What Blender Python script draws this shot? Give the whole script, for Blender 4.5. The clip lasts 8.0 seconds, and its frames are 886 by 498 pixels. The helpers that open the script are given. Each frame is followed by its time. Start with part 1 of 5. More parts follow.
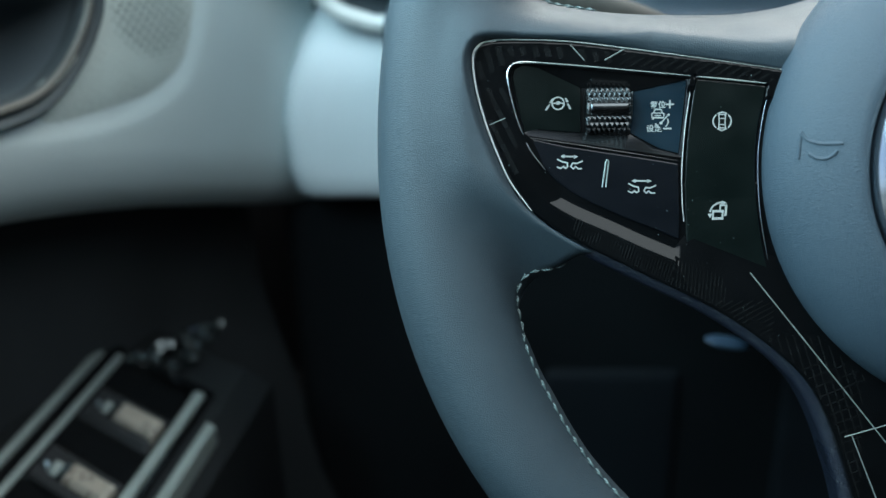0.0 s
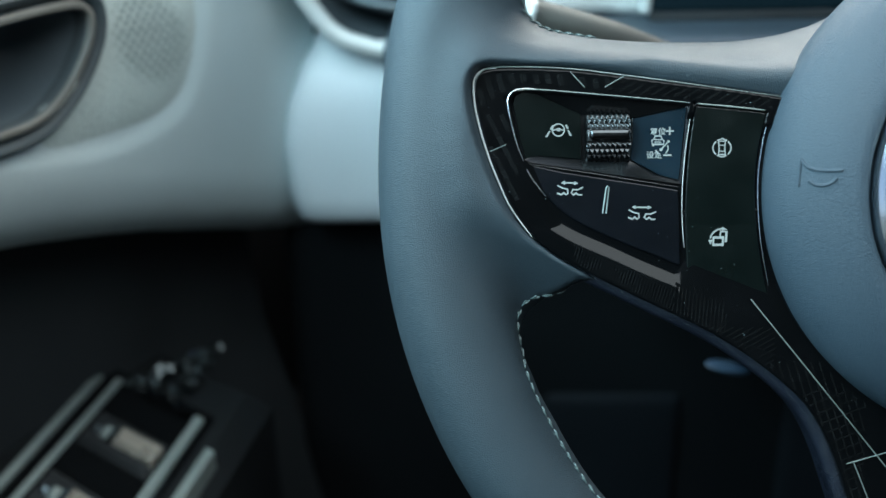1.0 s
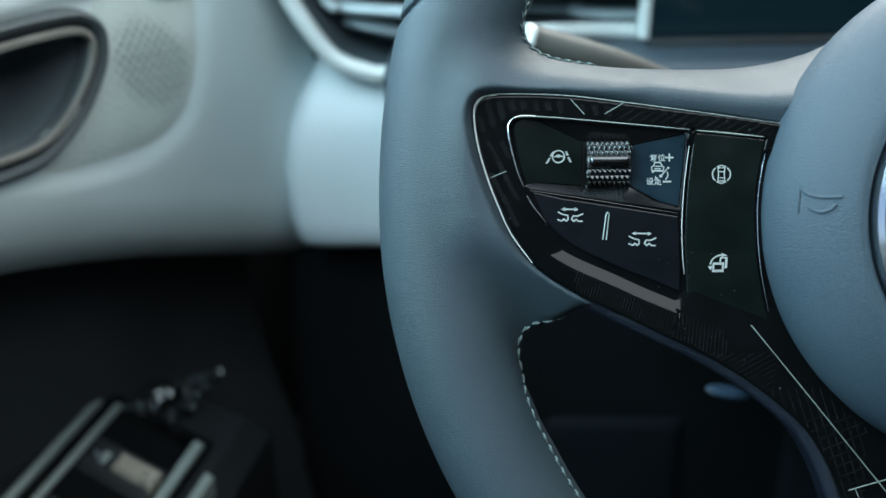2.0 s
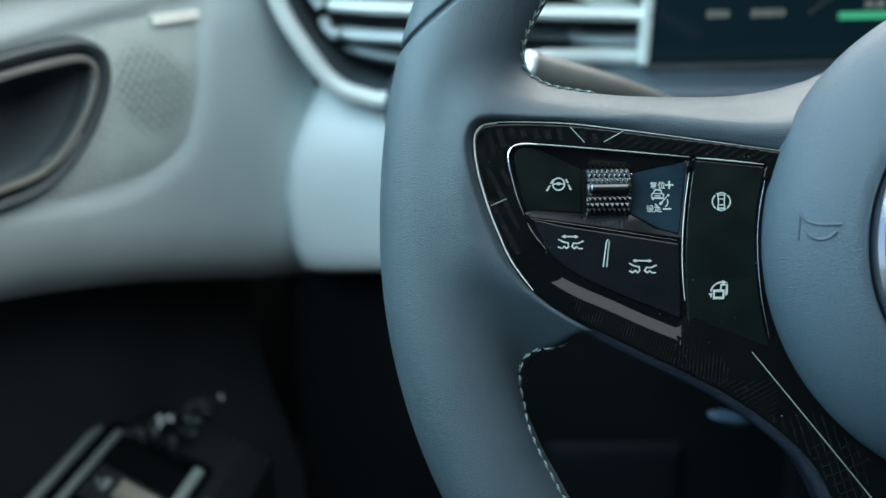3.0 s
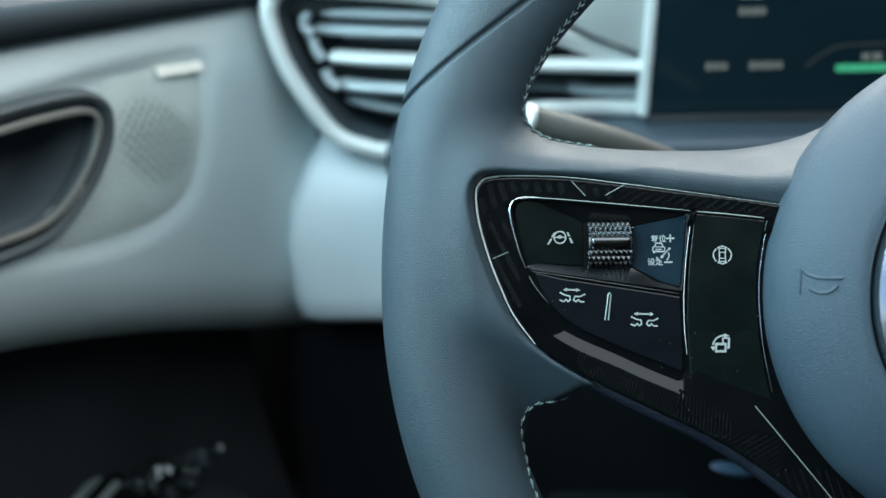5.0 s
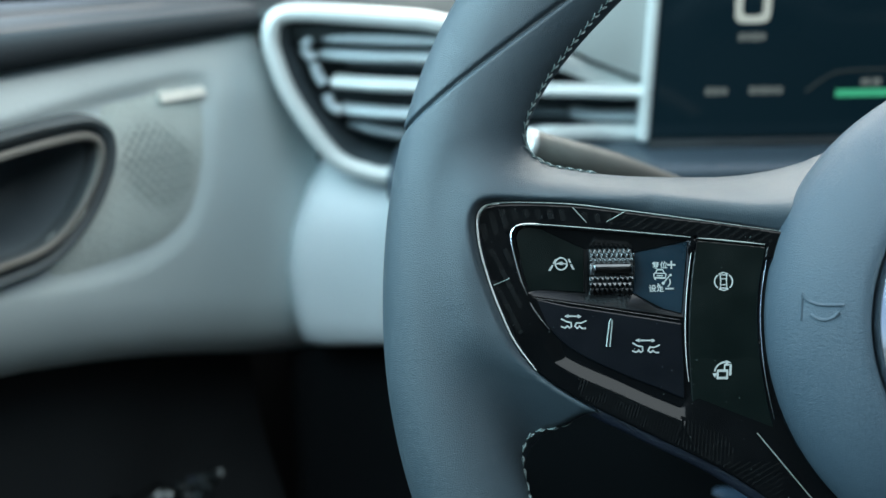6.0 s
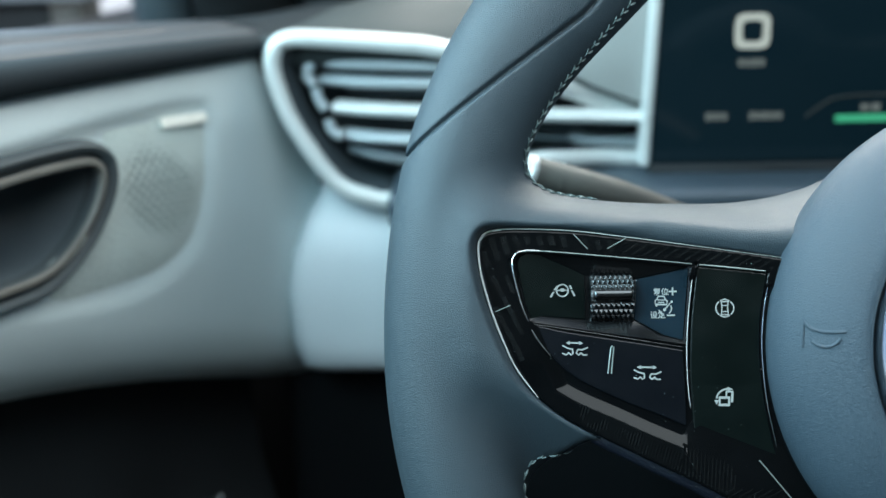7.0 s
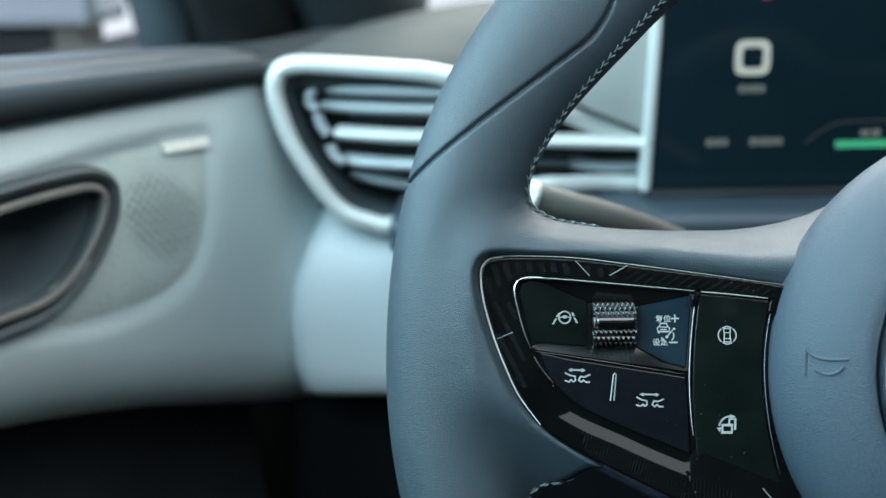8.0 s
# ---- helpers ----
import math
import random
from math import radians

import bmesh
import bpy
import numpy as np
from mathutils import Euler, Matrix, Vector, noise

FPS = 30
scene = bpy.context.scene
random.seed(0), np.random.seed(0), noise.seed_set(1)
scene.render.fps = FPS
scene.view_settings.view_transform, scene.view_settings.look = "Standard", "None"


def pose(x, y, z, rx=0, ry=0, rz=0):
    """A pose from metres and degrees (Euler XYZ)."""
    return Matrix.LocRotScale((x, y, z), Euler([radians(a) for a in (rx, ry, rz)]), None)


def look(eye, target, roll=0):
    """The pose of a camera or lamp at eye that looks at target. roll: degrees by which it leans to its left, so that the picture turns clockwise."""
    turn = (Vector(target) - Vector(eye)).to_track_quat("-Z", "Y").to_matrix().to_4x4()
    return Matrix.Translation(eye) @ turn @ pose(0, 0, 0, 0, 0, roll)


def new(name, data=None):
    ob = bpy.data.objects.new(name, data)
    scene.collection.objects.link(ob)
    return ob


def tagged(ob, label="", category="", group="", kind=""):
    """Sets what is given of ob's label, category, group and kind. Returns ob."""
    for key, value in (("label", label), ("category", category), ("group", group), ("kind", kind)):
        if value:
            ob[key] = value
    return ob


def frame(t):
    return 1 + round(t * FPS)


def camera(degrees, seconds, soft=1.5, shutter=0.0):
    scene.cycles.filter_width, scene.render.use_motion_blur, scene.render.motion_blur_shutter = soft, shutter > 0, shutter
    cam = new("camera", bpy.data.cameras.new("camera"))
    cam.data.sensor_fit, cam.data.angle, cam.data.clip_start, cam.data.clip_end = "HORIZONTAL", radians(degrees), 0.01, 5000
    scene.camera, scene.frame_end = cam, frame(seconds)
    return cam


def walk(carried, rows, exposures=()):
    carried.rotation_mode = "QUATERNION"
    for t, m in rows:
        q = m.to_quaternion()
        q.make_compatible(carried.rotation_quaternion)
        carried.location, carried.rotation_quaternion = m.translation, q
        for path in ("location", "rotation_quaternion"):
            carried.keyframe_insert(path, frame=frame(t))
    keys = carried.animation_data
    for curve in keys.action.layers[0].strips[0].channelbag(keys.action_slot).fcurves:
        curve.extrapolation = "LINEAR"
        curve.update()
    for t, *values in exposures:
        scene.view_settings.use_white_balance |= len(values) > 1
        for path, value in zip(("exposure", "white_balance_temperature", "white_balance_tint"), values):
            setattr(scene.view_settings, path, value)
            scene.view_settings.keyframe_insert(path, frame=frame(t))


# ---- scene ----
# The wheel has a frame of its own: x to the right, z up along its face, -y towards the driver; it leans back by 20 degrees.
BASE = pose(0, 0, 0.65, -20)
cam = camera(46.35, 8.0)
cam.data.dof.use_dof = True
cam.data.dof.focus_distance = 0.305
cam.data.dof.aperture_fstop = 6.6
PATH = [
    (0, (-0.15006, -0.30199, 0.00527), (-0.20208, 0.69110, -0.09986), -0.64),
    (0.5, (-0.15031, -0.30266, 0.00509), (-0.20211, 0.69170, -0.08746), -0.55),
    (1, (-0.15041, -0.30208, 0.00655), (-0.20169, 0.69305, -0.07765), -0.61),
    (1.5, (-0.15087, -0.30242, 0.00699), (-0.20085, 0.69364, -0.06633), -0.59),
    (3, (-0.15060, -0.30286, 0.00948), (-0.20182, 0.69495, -0.03240), -0.74),
    (3.5, (-0.15076, -0.30325, 0.00967), (-0.20138, 0.69502, -0.02027), -0.74),
    (4, (-0.15089, -0.30298, 0.01100), (-0.20110, 0.69553, -0.01013), -0.74),
    (4.5, (-0.15106, -0.30319, 0.01109), (-0.20132, 0.69550, 0.00209), -0.73),
    (6, (-0.15131, -0.30367, 0.01315), (-0.20205, 0.69478, 0.03598), -0.71),
    (6.5, (-0.15166, -0.30346, 0.01337), (-0.20208, 0.69468, 0.04757), -0.62),
    (7, (-0.15149, -0.30409, 0.01452), (-0.20244, 0.69364, 0.05856), -0.73),
    (7.5, (-0.15153, -0.30402, 0.01507), (-0.20248, 0.69319, 0.06975), -0.72),
    (8, (-0.15220, -0.30462, 0.01574), (-0.20268, 0.69193, 0.08155), -0.67),
]
walk(cam, [(t, BASE @ look(eye, target, roll)) for t, eye, target, roll in PATH], exposures=((0.0, 0.5), (8.0, 0.5)))

# ---- light ----
world = bpy.data.worlds.new("overcast_sky")
world.use_nodes = True
scene.world = world
wn = world.node_tree
sky = wn.nodes.new("ShaderNodeTexSky")
sky.sky_type, sky.sun_disc = "NISHITA", False
sky.sun_elevation, sky.sun_rotation = radians(65), radians(-63)
wn.links.new(sky.outputs[0], wn.nodes["Background"].inputs[0])
wn.nodes["Background"].inputs[1].default_value = 0.12


def lamp(name, kind, m, energy, colour, **settings):
    data = bpy.data.lights.new(name, kind)
    data.energy, data.color = energy, colour
    if kind == "AREA":
        data.shape, data.size, data.size_y = "RECTANGLE", settings["w"], settings["h"]
    else:
        data.angle = radians(settings["angle"])
    ob = new(name, data)
    ob.matrix_world = m
    return ob


lamp("sun", "SUN", look((-2.0, 1.0, 5.0), (0, 0, 0.6)), 2.5, (1.0, 0.97, 0.92), angle=12)
lamp("windscreen_daylight", "AREA", look((-0.02, 0.50, 1.08), (-0.05, -0.05, 0.62)), 7.2, (1.0, 0.99, 0.90), w=0.7, h=0.5)
# added fill in an unseen roof opening, sized for the light from above
lamp("roof_fill_light", "AREA", look((0.0, -0.32, 1.16), (0.0, -0.3199, 0.0)), 2.7, (0.90, 1.0, 0.97), w=0.62, h=0.76)
lamp("side_window_daylight", "AREA", look((-0.50, -0.12, 0.97), (0.05, -0.06, 0.62)), 5.4, (0.55, 0.88, 0.98), w=0.75, h=0.30)


# ---- materials ----
def material(name, colour, rough=0.5, metal=0.0, grain=None, blotch=None, coat=0.0, sheen=0.0, spread=0.08, stretch=(1, 1, 1), emit=None, spec=0.5):
    """grain: (size in metres, height in metres, kind); blotch: (size, share of brightness)."""
    m = bpy.data.materials.new(name)
    m.use_nodes = True
    nt = m.node_tree
    n, link = nt.nodes, nt.links.new
    b = n["Principled BSDF"]
    b.inputs["Base Color"].default_value = (*colour, 1)
    b.inputs["Roughness"].default_value, b.inputs["Metallic"].default_value = rough, metal
    b.inputs["Coat Weight"].default_value, b.inputs["Coat Roughness"].default_value = coat, 0.04
    b.inputs["Sheen Weight"].default_value = sheen
    b.inputs["Specular IOR Level"].default_value = spec
    if emit:
        b.inputs["Emission Color"].default_value, b.inputs["Emission Strength"].default_value = (*emit[0], 1), emit[1]
    place = n.new("ShaderNodeTexCoord").outputs["Object"]
    if blotch:
        noise_node = n.new("ShaderNodeTexNoise")
        link(place, noise_node.inputs["Vector"])
        noise_node.inputs["Scale"].default_value, noise_node.inputs["Detail"].default_value = 1 / blotch[0], 6
        ramp = n.new("ShaderNodeMapRange")
        link(noise_node.outputs["Fac"], ramp.inputs["Value"])
        ramp.inputs["From Min"].default_value, ramp.inputs["From Max"].default_value = 0.3, 0.7
        ramp.inputs["To Min"].default_value, ramp.inputs["To Max"].default_value = 1 - blotch[1], 1 + blotch[1]
        mixed = ramp.outputs[0]
        gloss = n.new("ShaderNodeMapRange")
        link(noise_node.outputs["Fac"], gloss.inputs["Value"])
        gloss.inputs["From Min"].default_value, gloss.inputs["From Max"].default_value = 0.3, 0.7
        gloss.inputs["To Min"].default_value, gloss.inputs["To Max"].default_value = max(rough - spread, 0.01), rough + spread
        link(gloss.outputs[0], b.inputs["Roughness"])
        tint = n.new("ShaderNodeVectorMath")
        tint.operation = "SCALE"
        tint.inputs[0].default_value = colour
        link(mixed, tint.inputs["Scale"])
        link(tint.outputs[0], b.inputs["Base Color"])
    if grain:
        size, height, kind = grain
        if kind == "noise":
            tex = n.new("ShaderNodeTexNoise")
            tex.inputs["Detail"].default_value = 4
            out = tex.outputs["Fac"]
        else:
            tex = n.new("ShaderNodeTexVoronoi")
            if kind == "pebble":
                tex.feature = "DISTANCE_TO_EDGE"
                crease = n.new("ShaderNodeMapRange")
                crease.interpolation_type = "SMOOTHSTEP"
                link(tex.outputs["Distance"], crease.inputs["Value"])
                crease.inputs["From Max"].default_value = 0.28
                out = crease.outputs[0]
            else:
                tex.feature = "SMOOTH_F1"
                tex.inputs["Smoothness"].default_value = 0.35
                out = tex.outputs["Distance"]
        tex.inputs["Scale"].default_value = 1 / size
        warp = n.new("ShaderNodeTexNoise")
        warp.inputs["Scale"].default_value = 0.35 / size
        if stretch != (1, 1, 1):
            pulled = n.new("ShaderNodeMapping")
            pulled.inputs["Scale"].default_value = stretch
            link(place, pulled.inputs["Vector"])
            place = pulled.outputs[0]
        link(place, warp.inputs["Vector"])
        add = n.new("ShaderNodeVectorMath")
        add.operation = "MULTIPLY_ADD"
        link(warp.outputs["Color"], add.inputs[0])
        add.inputs[1].default_value = (size * 0.7,) * 3
        link(place, add.inputs[2])
        link(add.outputs[0], tex.inputs["Vector"])
        bump = n.new("ShaderNodeBump")
        bump.inputs["Strength"].default_value, bump.inputs["Distance"].default_value = 1.0, height
        bump.invert = kind == "leather"
        link(out, bump.inputs["Height"])
        link(bump.outputs[0], b.inputs["Normal"])
    return m


LEATHER = material("slate_leather", (0.044, 0.066, 0.082), 0.42, grain=(0.00052, 0.00006, "pebble"), blotch=(0.03, 0.06), spec=0.55)
PAD = material("slate_airbag_skin", (0.049, 0.078, 0.104), 0.46, grain=(0.0006, 0.00007, "pebble"), blotch=(0.03, 0.05), spec=0.4)
LIP = material("dark_pebbled_plastic", (0.013, 0.018, 0.031), 0.34, grain=(0.0006, 0.0001, "pebble"), blotch=(0.02, 0.1))
THREAD = material("pale_thread", (0.15, 0.21, 0.215), 0.45, grain=(0.0003, 0.00005, "noise"))
PIANO = material("piano_black", (0.003, 0.0036, 0.0042), 0.07, blotch=(0.01, 0.2), spread=0.015, spec=0.34)
BUTTON = material("satin_black_button", (0.0034, 0.0066, 0.0062), 0.2, blotch=(0.01, 0.15), spread=0.04)
# the cruise button's blue is a reflection put into the base colour
BLUEBUTTON = material("blue_reflection_button", (0.005, 0.016, 0.025), 0.2, blotch=(0.01, 0.15), spread=0.04)
CHROME = material("polished_trim", (0.75, 0.78, 0.8), 0.16, 1.0, blotch=(0.02, 0.04), spread=0.05)
DARKCHROME = material("dark_chrome", (0.13, 0.14, 0.145), 0.2, 1.0, blotch=(0.01, 0.1), spread=0.06)
SATIN = material("satin_silver", (0.72, 0.74, 0.73), 0.35, 0.2, blotch=(0.03, 0.04))
PRINT = material("white_print", (0.36, 0.39, 0.38), 0.5, blotch=(0.002, 0.08))
PALE = material("pale_grey_panel_skin", (0.51, 0.595, 0.61), 0.55, grain=(0.0012, 0.0001, "leather"), blotch=(0.08, 0.05))
FABRIC = material("grey_speaker_cloth", (0.435, 0.51, 0.495), 0.85, grain=(0.0016, 0.0003, "leather"), blotch=(0.03, 0.08), sheen=0.15)
HOLE = material("speaker_hole_black", (0.17, 0.205, 0.20), 0.8, blotch=(0.01, 0.2))
DARK = material("dark_grey_trim", (0.030, 0.038, 0.044), 0.5, grain=(0.0012, 0.0001, "leather"), blotch=(0.06, 0.1))
BLACK = material("black_plastic", (0.017, 0.020, 0.0225), 0.65, grain=(0.001, 0.0001, "leather"), blotch=(0.05, 0.2))
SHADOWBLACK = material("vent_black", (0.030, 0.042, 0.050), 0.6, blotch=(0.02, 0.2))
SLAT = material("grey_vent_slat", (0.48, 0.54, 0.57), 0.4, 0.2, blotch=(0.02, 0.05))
SHADESLAT = material("shaded_vent_slat", (0.16, 0.19, 0.21), 0.45, 0.1, blotch=(0.02, 0.05))
STALKGREY = material("warm_grey_plastic", (0.15, 0.148, 0.135), 0.45, grain=(0.0006, 0.00005, "noise"), blotch=(0.02, 0.08))
GLASSBLACK = material("display_glass", (0.004, 0.006, 0.008), 0.1, blotch=(0.05, 0.1), spread=0.02, spec=0.25, emit=((0.05, 0.30, 0.46), 0.02))
GLOW = material("display_white", (0.04, 0.04, 0.04), 0.4, emit=((0.8, 0.92, 0.84), 0.36), blotch=(0.01, 0.05))
DIMGLOW = material("display_grey", (0.03, 0.03, 0.03), 0.4, emit=((0.6, 0.72, 0.68), 0.13), blotch=(0.01, 0.05))
FAINTGLOW = material("display_faint", (0.02, 0.02, 0.02), 0.4, emit=((0.35, 0.5, 0.45), 0.022), blotch=(0.01, 0.05))
GREENGLOW = material("display_green", (0.02, 0.06, 0.04), 0.4, emit=((0.08, 0.75, 0.38), 0.36), blotch=(0.01, 0.05))
REDGLOW = material("display_red", (0.06, 0.01, 0.01), 0.4, emit=((0.9, 0.1, 0.12), 0.3), blotch=(0.01, 0.05))
CLOTH = material("grey_roof_lining", (0.45, 0.47, 0.46), 0.9, grain=(0.001, 0.0001, "noise"), blotch=(0.1, 0.06))
CARPET = material("black_carpet", (0.02, 0.021, 0.022), 0.95, grain=(0.002, 0.001, "noise"), blotch=(0.05, 0.3))
GROUND = material("pale_concrete", (0.62, 0.64, 0.63), 0.8, grain=(0.01, 0.001, "noise"), blotch=(0.8, 0.12))
BODY = material("silver_blue_paint", (0.25, 0.31, 0.36), 0.3, 0.4, coat=1.0, blotch=(0.2, 0.03))
MIRROR = material("blue_mirror_glass", (0.36, 0.42, 0.48), 0.06, 1.0, blotch=(0.05, 0.05), spread=0.02)
FASCIA = material("pale_blue_fascia_skin", (0.63, 0.69, 0.73), 0.5, grain=(0.0012, 0.0001, "leather"), blotch=(0.08, 0.04))
WARMSATIN = material("warm_satin_metal", (0.46, 0.42, 0.36), 0.3, 0.4, blotch=(0.008, 0.15))
GREYSATIN = material("grey_satin_metal", (0.33, 0.39, 0.375), 0.4, 0.4, blotch=(0.02, 0.08))
TOPPAD = material("grey_soft_top", (0.04, 0.05, 0.052), 0.7, grain=(0.0014, 0.00015, "leather"), blotch=(0.06, 0.06), spec=0.25)
KNURL = material("knurled_metal", (0.12, 0.128, 0.132), 0.26, 1.0, blotch=(0.003, 0.1), spread=0.08)
GLOSS = material("gloss_black", (0.006, 0.0068, 0.0075), 0.07, blotch=(0.01, 0.2), spread=0.015)
CRYSTAL = material("smoked_crystal", (0.10, 0.12, 0.125), 0.12, 0.8, coat=0.6, blotch=(0.004, 0.3), spread=0.02)
TRIM = material("dark_soft_trim", (0.020, 0.027, 0.032), 0.8, grain=(0.0012, 0.0001, "leather"), blotch=(0.06, 0.1), spec=0.12)
ARMREST = material("black_soft_armrest", (0.014, 0.0165, 0.018), 0.9, grain=(0.0012, 0.0001, "leather"), blotch=(0.05, 0.2), spec=0.15)
BLUEGLINT = material("blue_glint_colour", (0.03, 0.06, 0.10), 0.4, blotch=(0.01, 0.1), spec=0.3)
BADGE = material("pale_badge_metal", (0.80, 0.80, 0.74), 0.5, blotch=(0.005, 0.08))
POCKET = material("grey_pocket_plastic", (0.085, 0.11, 0.125), 0.45, grain=(0.0012, 0.0001, "leather"), blotch=(0.04, 0.1))
WINDOWFRAME = material("grey_frame_paint", (0.10, 0.13, 0.15), 0.5, blotch=(0.05, 0.06))
BEZEL = material("gloss_black_dish", (0.006, 0.0068, 0.0075), 0.17, blotch=(0.01, 0.2), spread=0.03)
PULL = material("slate_grey_plastic", (0.06, 0.076, 0.084), 0.55, grain=(0.0012, 0.0001, "leather"), blotch=(0.04, 0.1), spec=0.3)
HATCH = material("graphite_inlay_print", (0.0075, 0.0085, 0.009), 0.13, blotch=(0.004, 0.3), spread=0.03, spec=0.34)
SILL = material("mid_grey_sill_plastic", (0.062, 0.067, 0.075), 0.5, grain=(0.0012, 0.0001, "leather"), blotch=(0.06, 0.08))
KNEEPANEL = material("lit_knee_panel", (0.006, 0.0085, 0.012), 0.75, grain=(0.001, 0.0001, "leather"), blotch=(0.05, 0.2), spec=0.2)
KNEE = material("black_knee_plastic", (0.006, 0.0075, 0.009), 0.8, grain=(0.001, 0.0001, "leather"), blotch=(0.05, 0.2), spec=0.12)
DOORBLACK = material("black_door_plastic", (0.022, 0.026, 0.029), 0.7, grain=(0.001, 0.0001, "leather"), blotch=(0.05, 0.15), spec=0.3)
HOOD = material("mid_grey_trim", (0.36, 0.37, 0.36), 0.5, grain=(0.0012, 0.0001, "leather"), blotch=(0.06, 0.06))
LEDGE = material("blue_grey_trim", (0.045, 0.065, 0.085), 0.4, grain=(0.0012, 0.0001, "leather"), blotch=(0.05, 0.06))
BUTTONLOW = material("satin_dark_button", (0.005, 0.0065, 0.009), 0.18, blotch=(0.01, 0.15), spread=0.04)


# ---- building tools ----
def mesh_object(name, verts, faces, mat, parent=None, label="", smooth=True, flat_above=None):
    me = bpy.data.meshes.new(name)
    me.from_pydata([tuple(map(float, v)) for v in verts], [], [tuple(map(int, f)) for f in faces])
    me.materials.append(mat)
    me.update()
    if smooth:
        me.shade_smooth()
        if flat_above:
            me.set_sharp_from_angle(angle=radians(flat_above))
    ob = new(name, me)
    if parent:
        ob.parent = parent
    return tagged(ob, label)


def part(name, bm, mat, parent, label="", sharp=40):
    me = bpy.data.meshes.new(name)
    bmesh.ops.recalc_face_normals(bm, faces=bm.faces)
    bm.to_mesh(me)
    bm.free()
    me.materials.append(mat)
    me.shade_smooth()
    me.set_sharp_from_angle(angle=radians(sharp))
    ob = new(name, me)
    ob.parent = parent
    return tagged(ob, label)


def thing(name, m=Matrix(), label="", category="", group="", kind=""):
    ob = new(name)
    ob.empty_display_size = 0.02
    ob.matrix_world = m
    return tagged(ob, label, category, group, kind)


def spline(points, n=6, closed=False):
    """A smooth line through some points, n pieces to a span."""
    p = np.array(points, float)
    count = len(p)
    out = []
    for i in range(count if closed else count - 1):
        ids = [i - 1, i, i + 1, i + 2]
        ids = [k % count for k in ids] if closed else [min(max(k, 0), count - 1) for k in ids]
        a, b, c, d = p[ids]
        for t in np.arange(n) / n:
            out.append(0.5 * (2 * b + (c - a) * t + (2 * a - 5 * b + 4 * c - d) * t**2 + (3 * b - a - 3 * c + d) * t**3))
    if not closed:
        out.append(p[-1])
    return np.array(out)


def at_wheel(u, v, w):
    """Millimetres in the wheel's face (right, up, towards the driver) to its frame."""
    return (u * 0.001, -w * 0.001, v * 0.001)


def outline_distance(u, v, poly):
    """Signed distance from places (u, v) to a closed outline, negative inside."""
    shape = np.shape(u)
    q = np.stack([np.ravel(u), np.ravel(v)], -1)
    best = np.full(len(q), 1e9)
    inside = np.zeros(len(q), bool)
    for a, b in zip(poly, np.roll(poly, -1, 0)):
        e, r = b - a, q - a
        t = np.clip((r @ e) / max(e @ e, 1e-9), 0, 1)
        best = np.minimum(best, ((r - t[:, None] * e) ** 2).sum(-1))
        cross = ((a[1] > q[:, 1]) != (b[1] > q[:, 1])) & (r[:, 0] < (q[:, 1] - a[1]) * e[0] / (e[1] if abs(e[1]) > 1e-12 else 1e-12))
        inside ^= cross
    return (np.sqrt(best) * np.where(inside, -1, 1)).reshape(shape)


def union(a, b, k):
    h = np.clip(0.5 + 0.5 * (b - a) / k, 0, 1)
    return b + (a - b) * h - k * h * (1 - h)


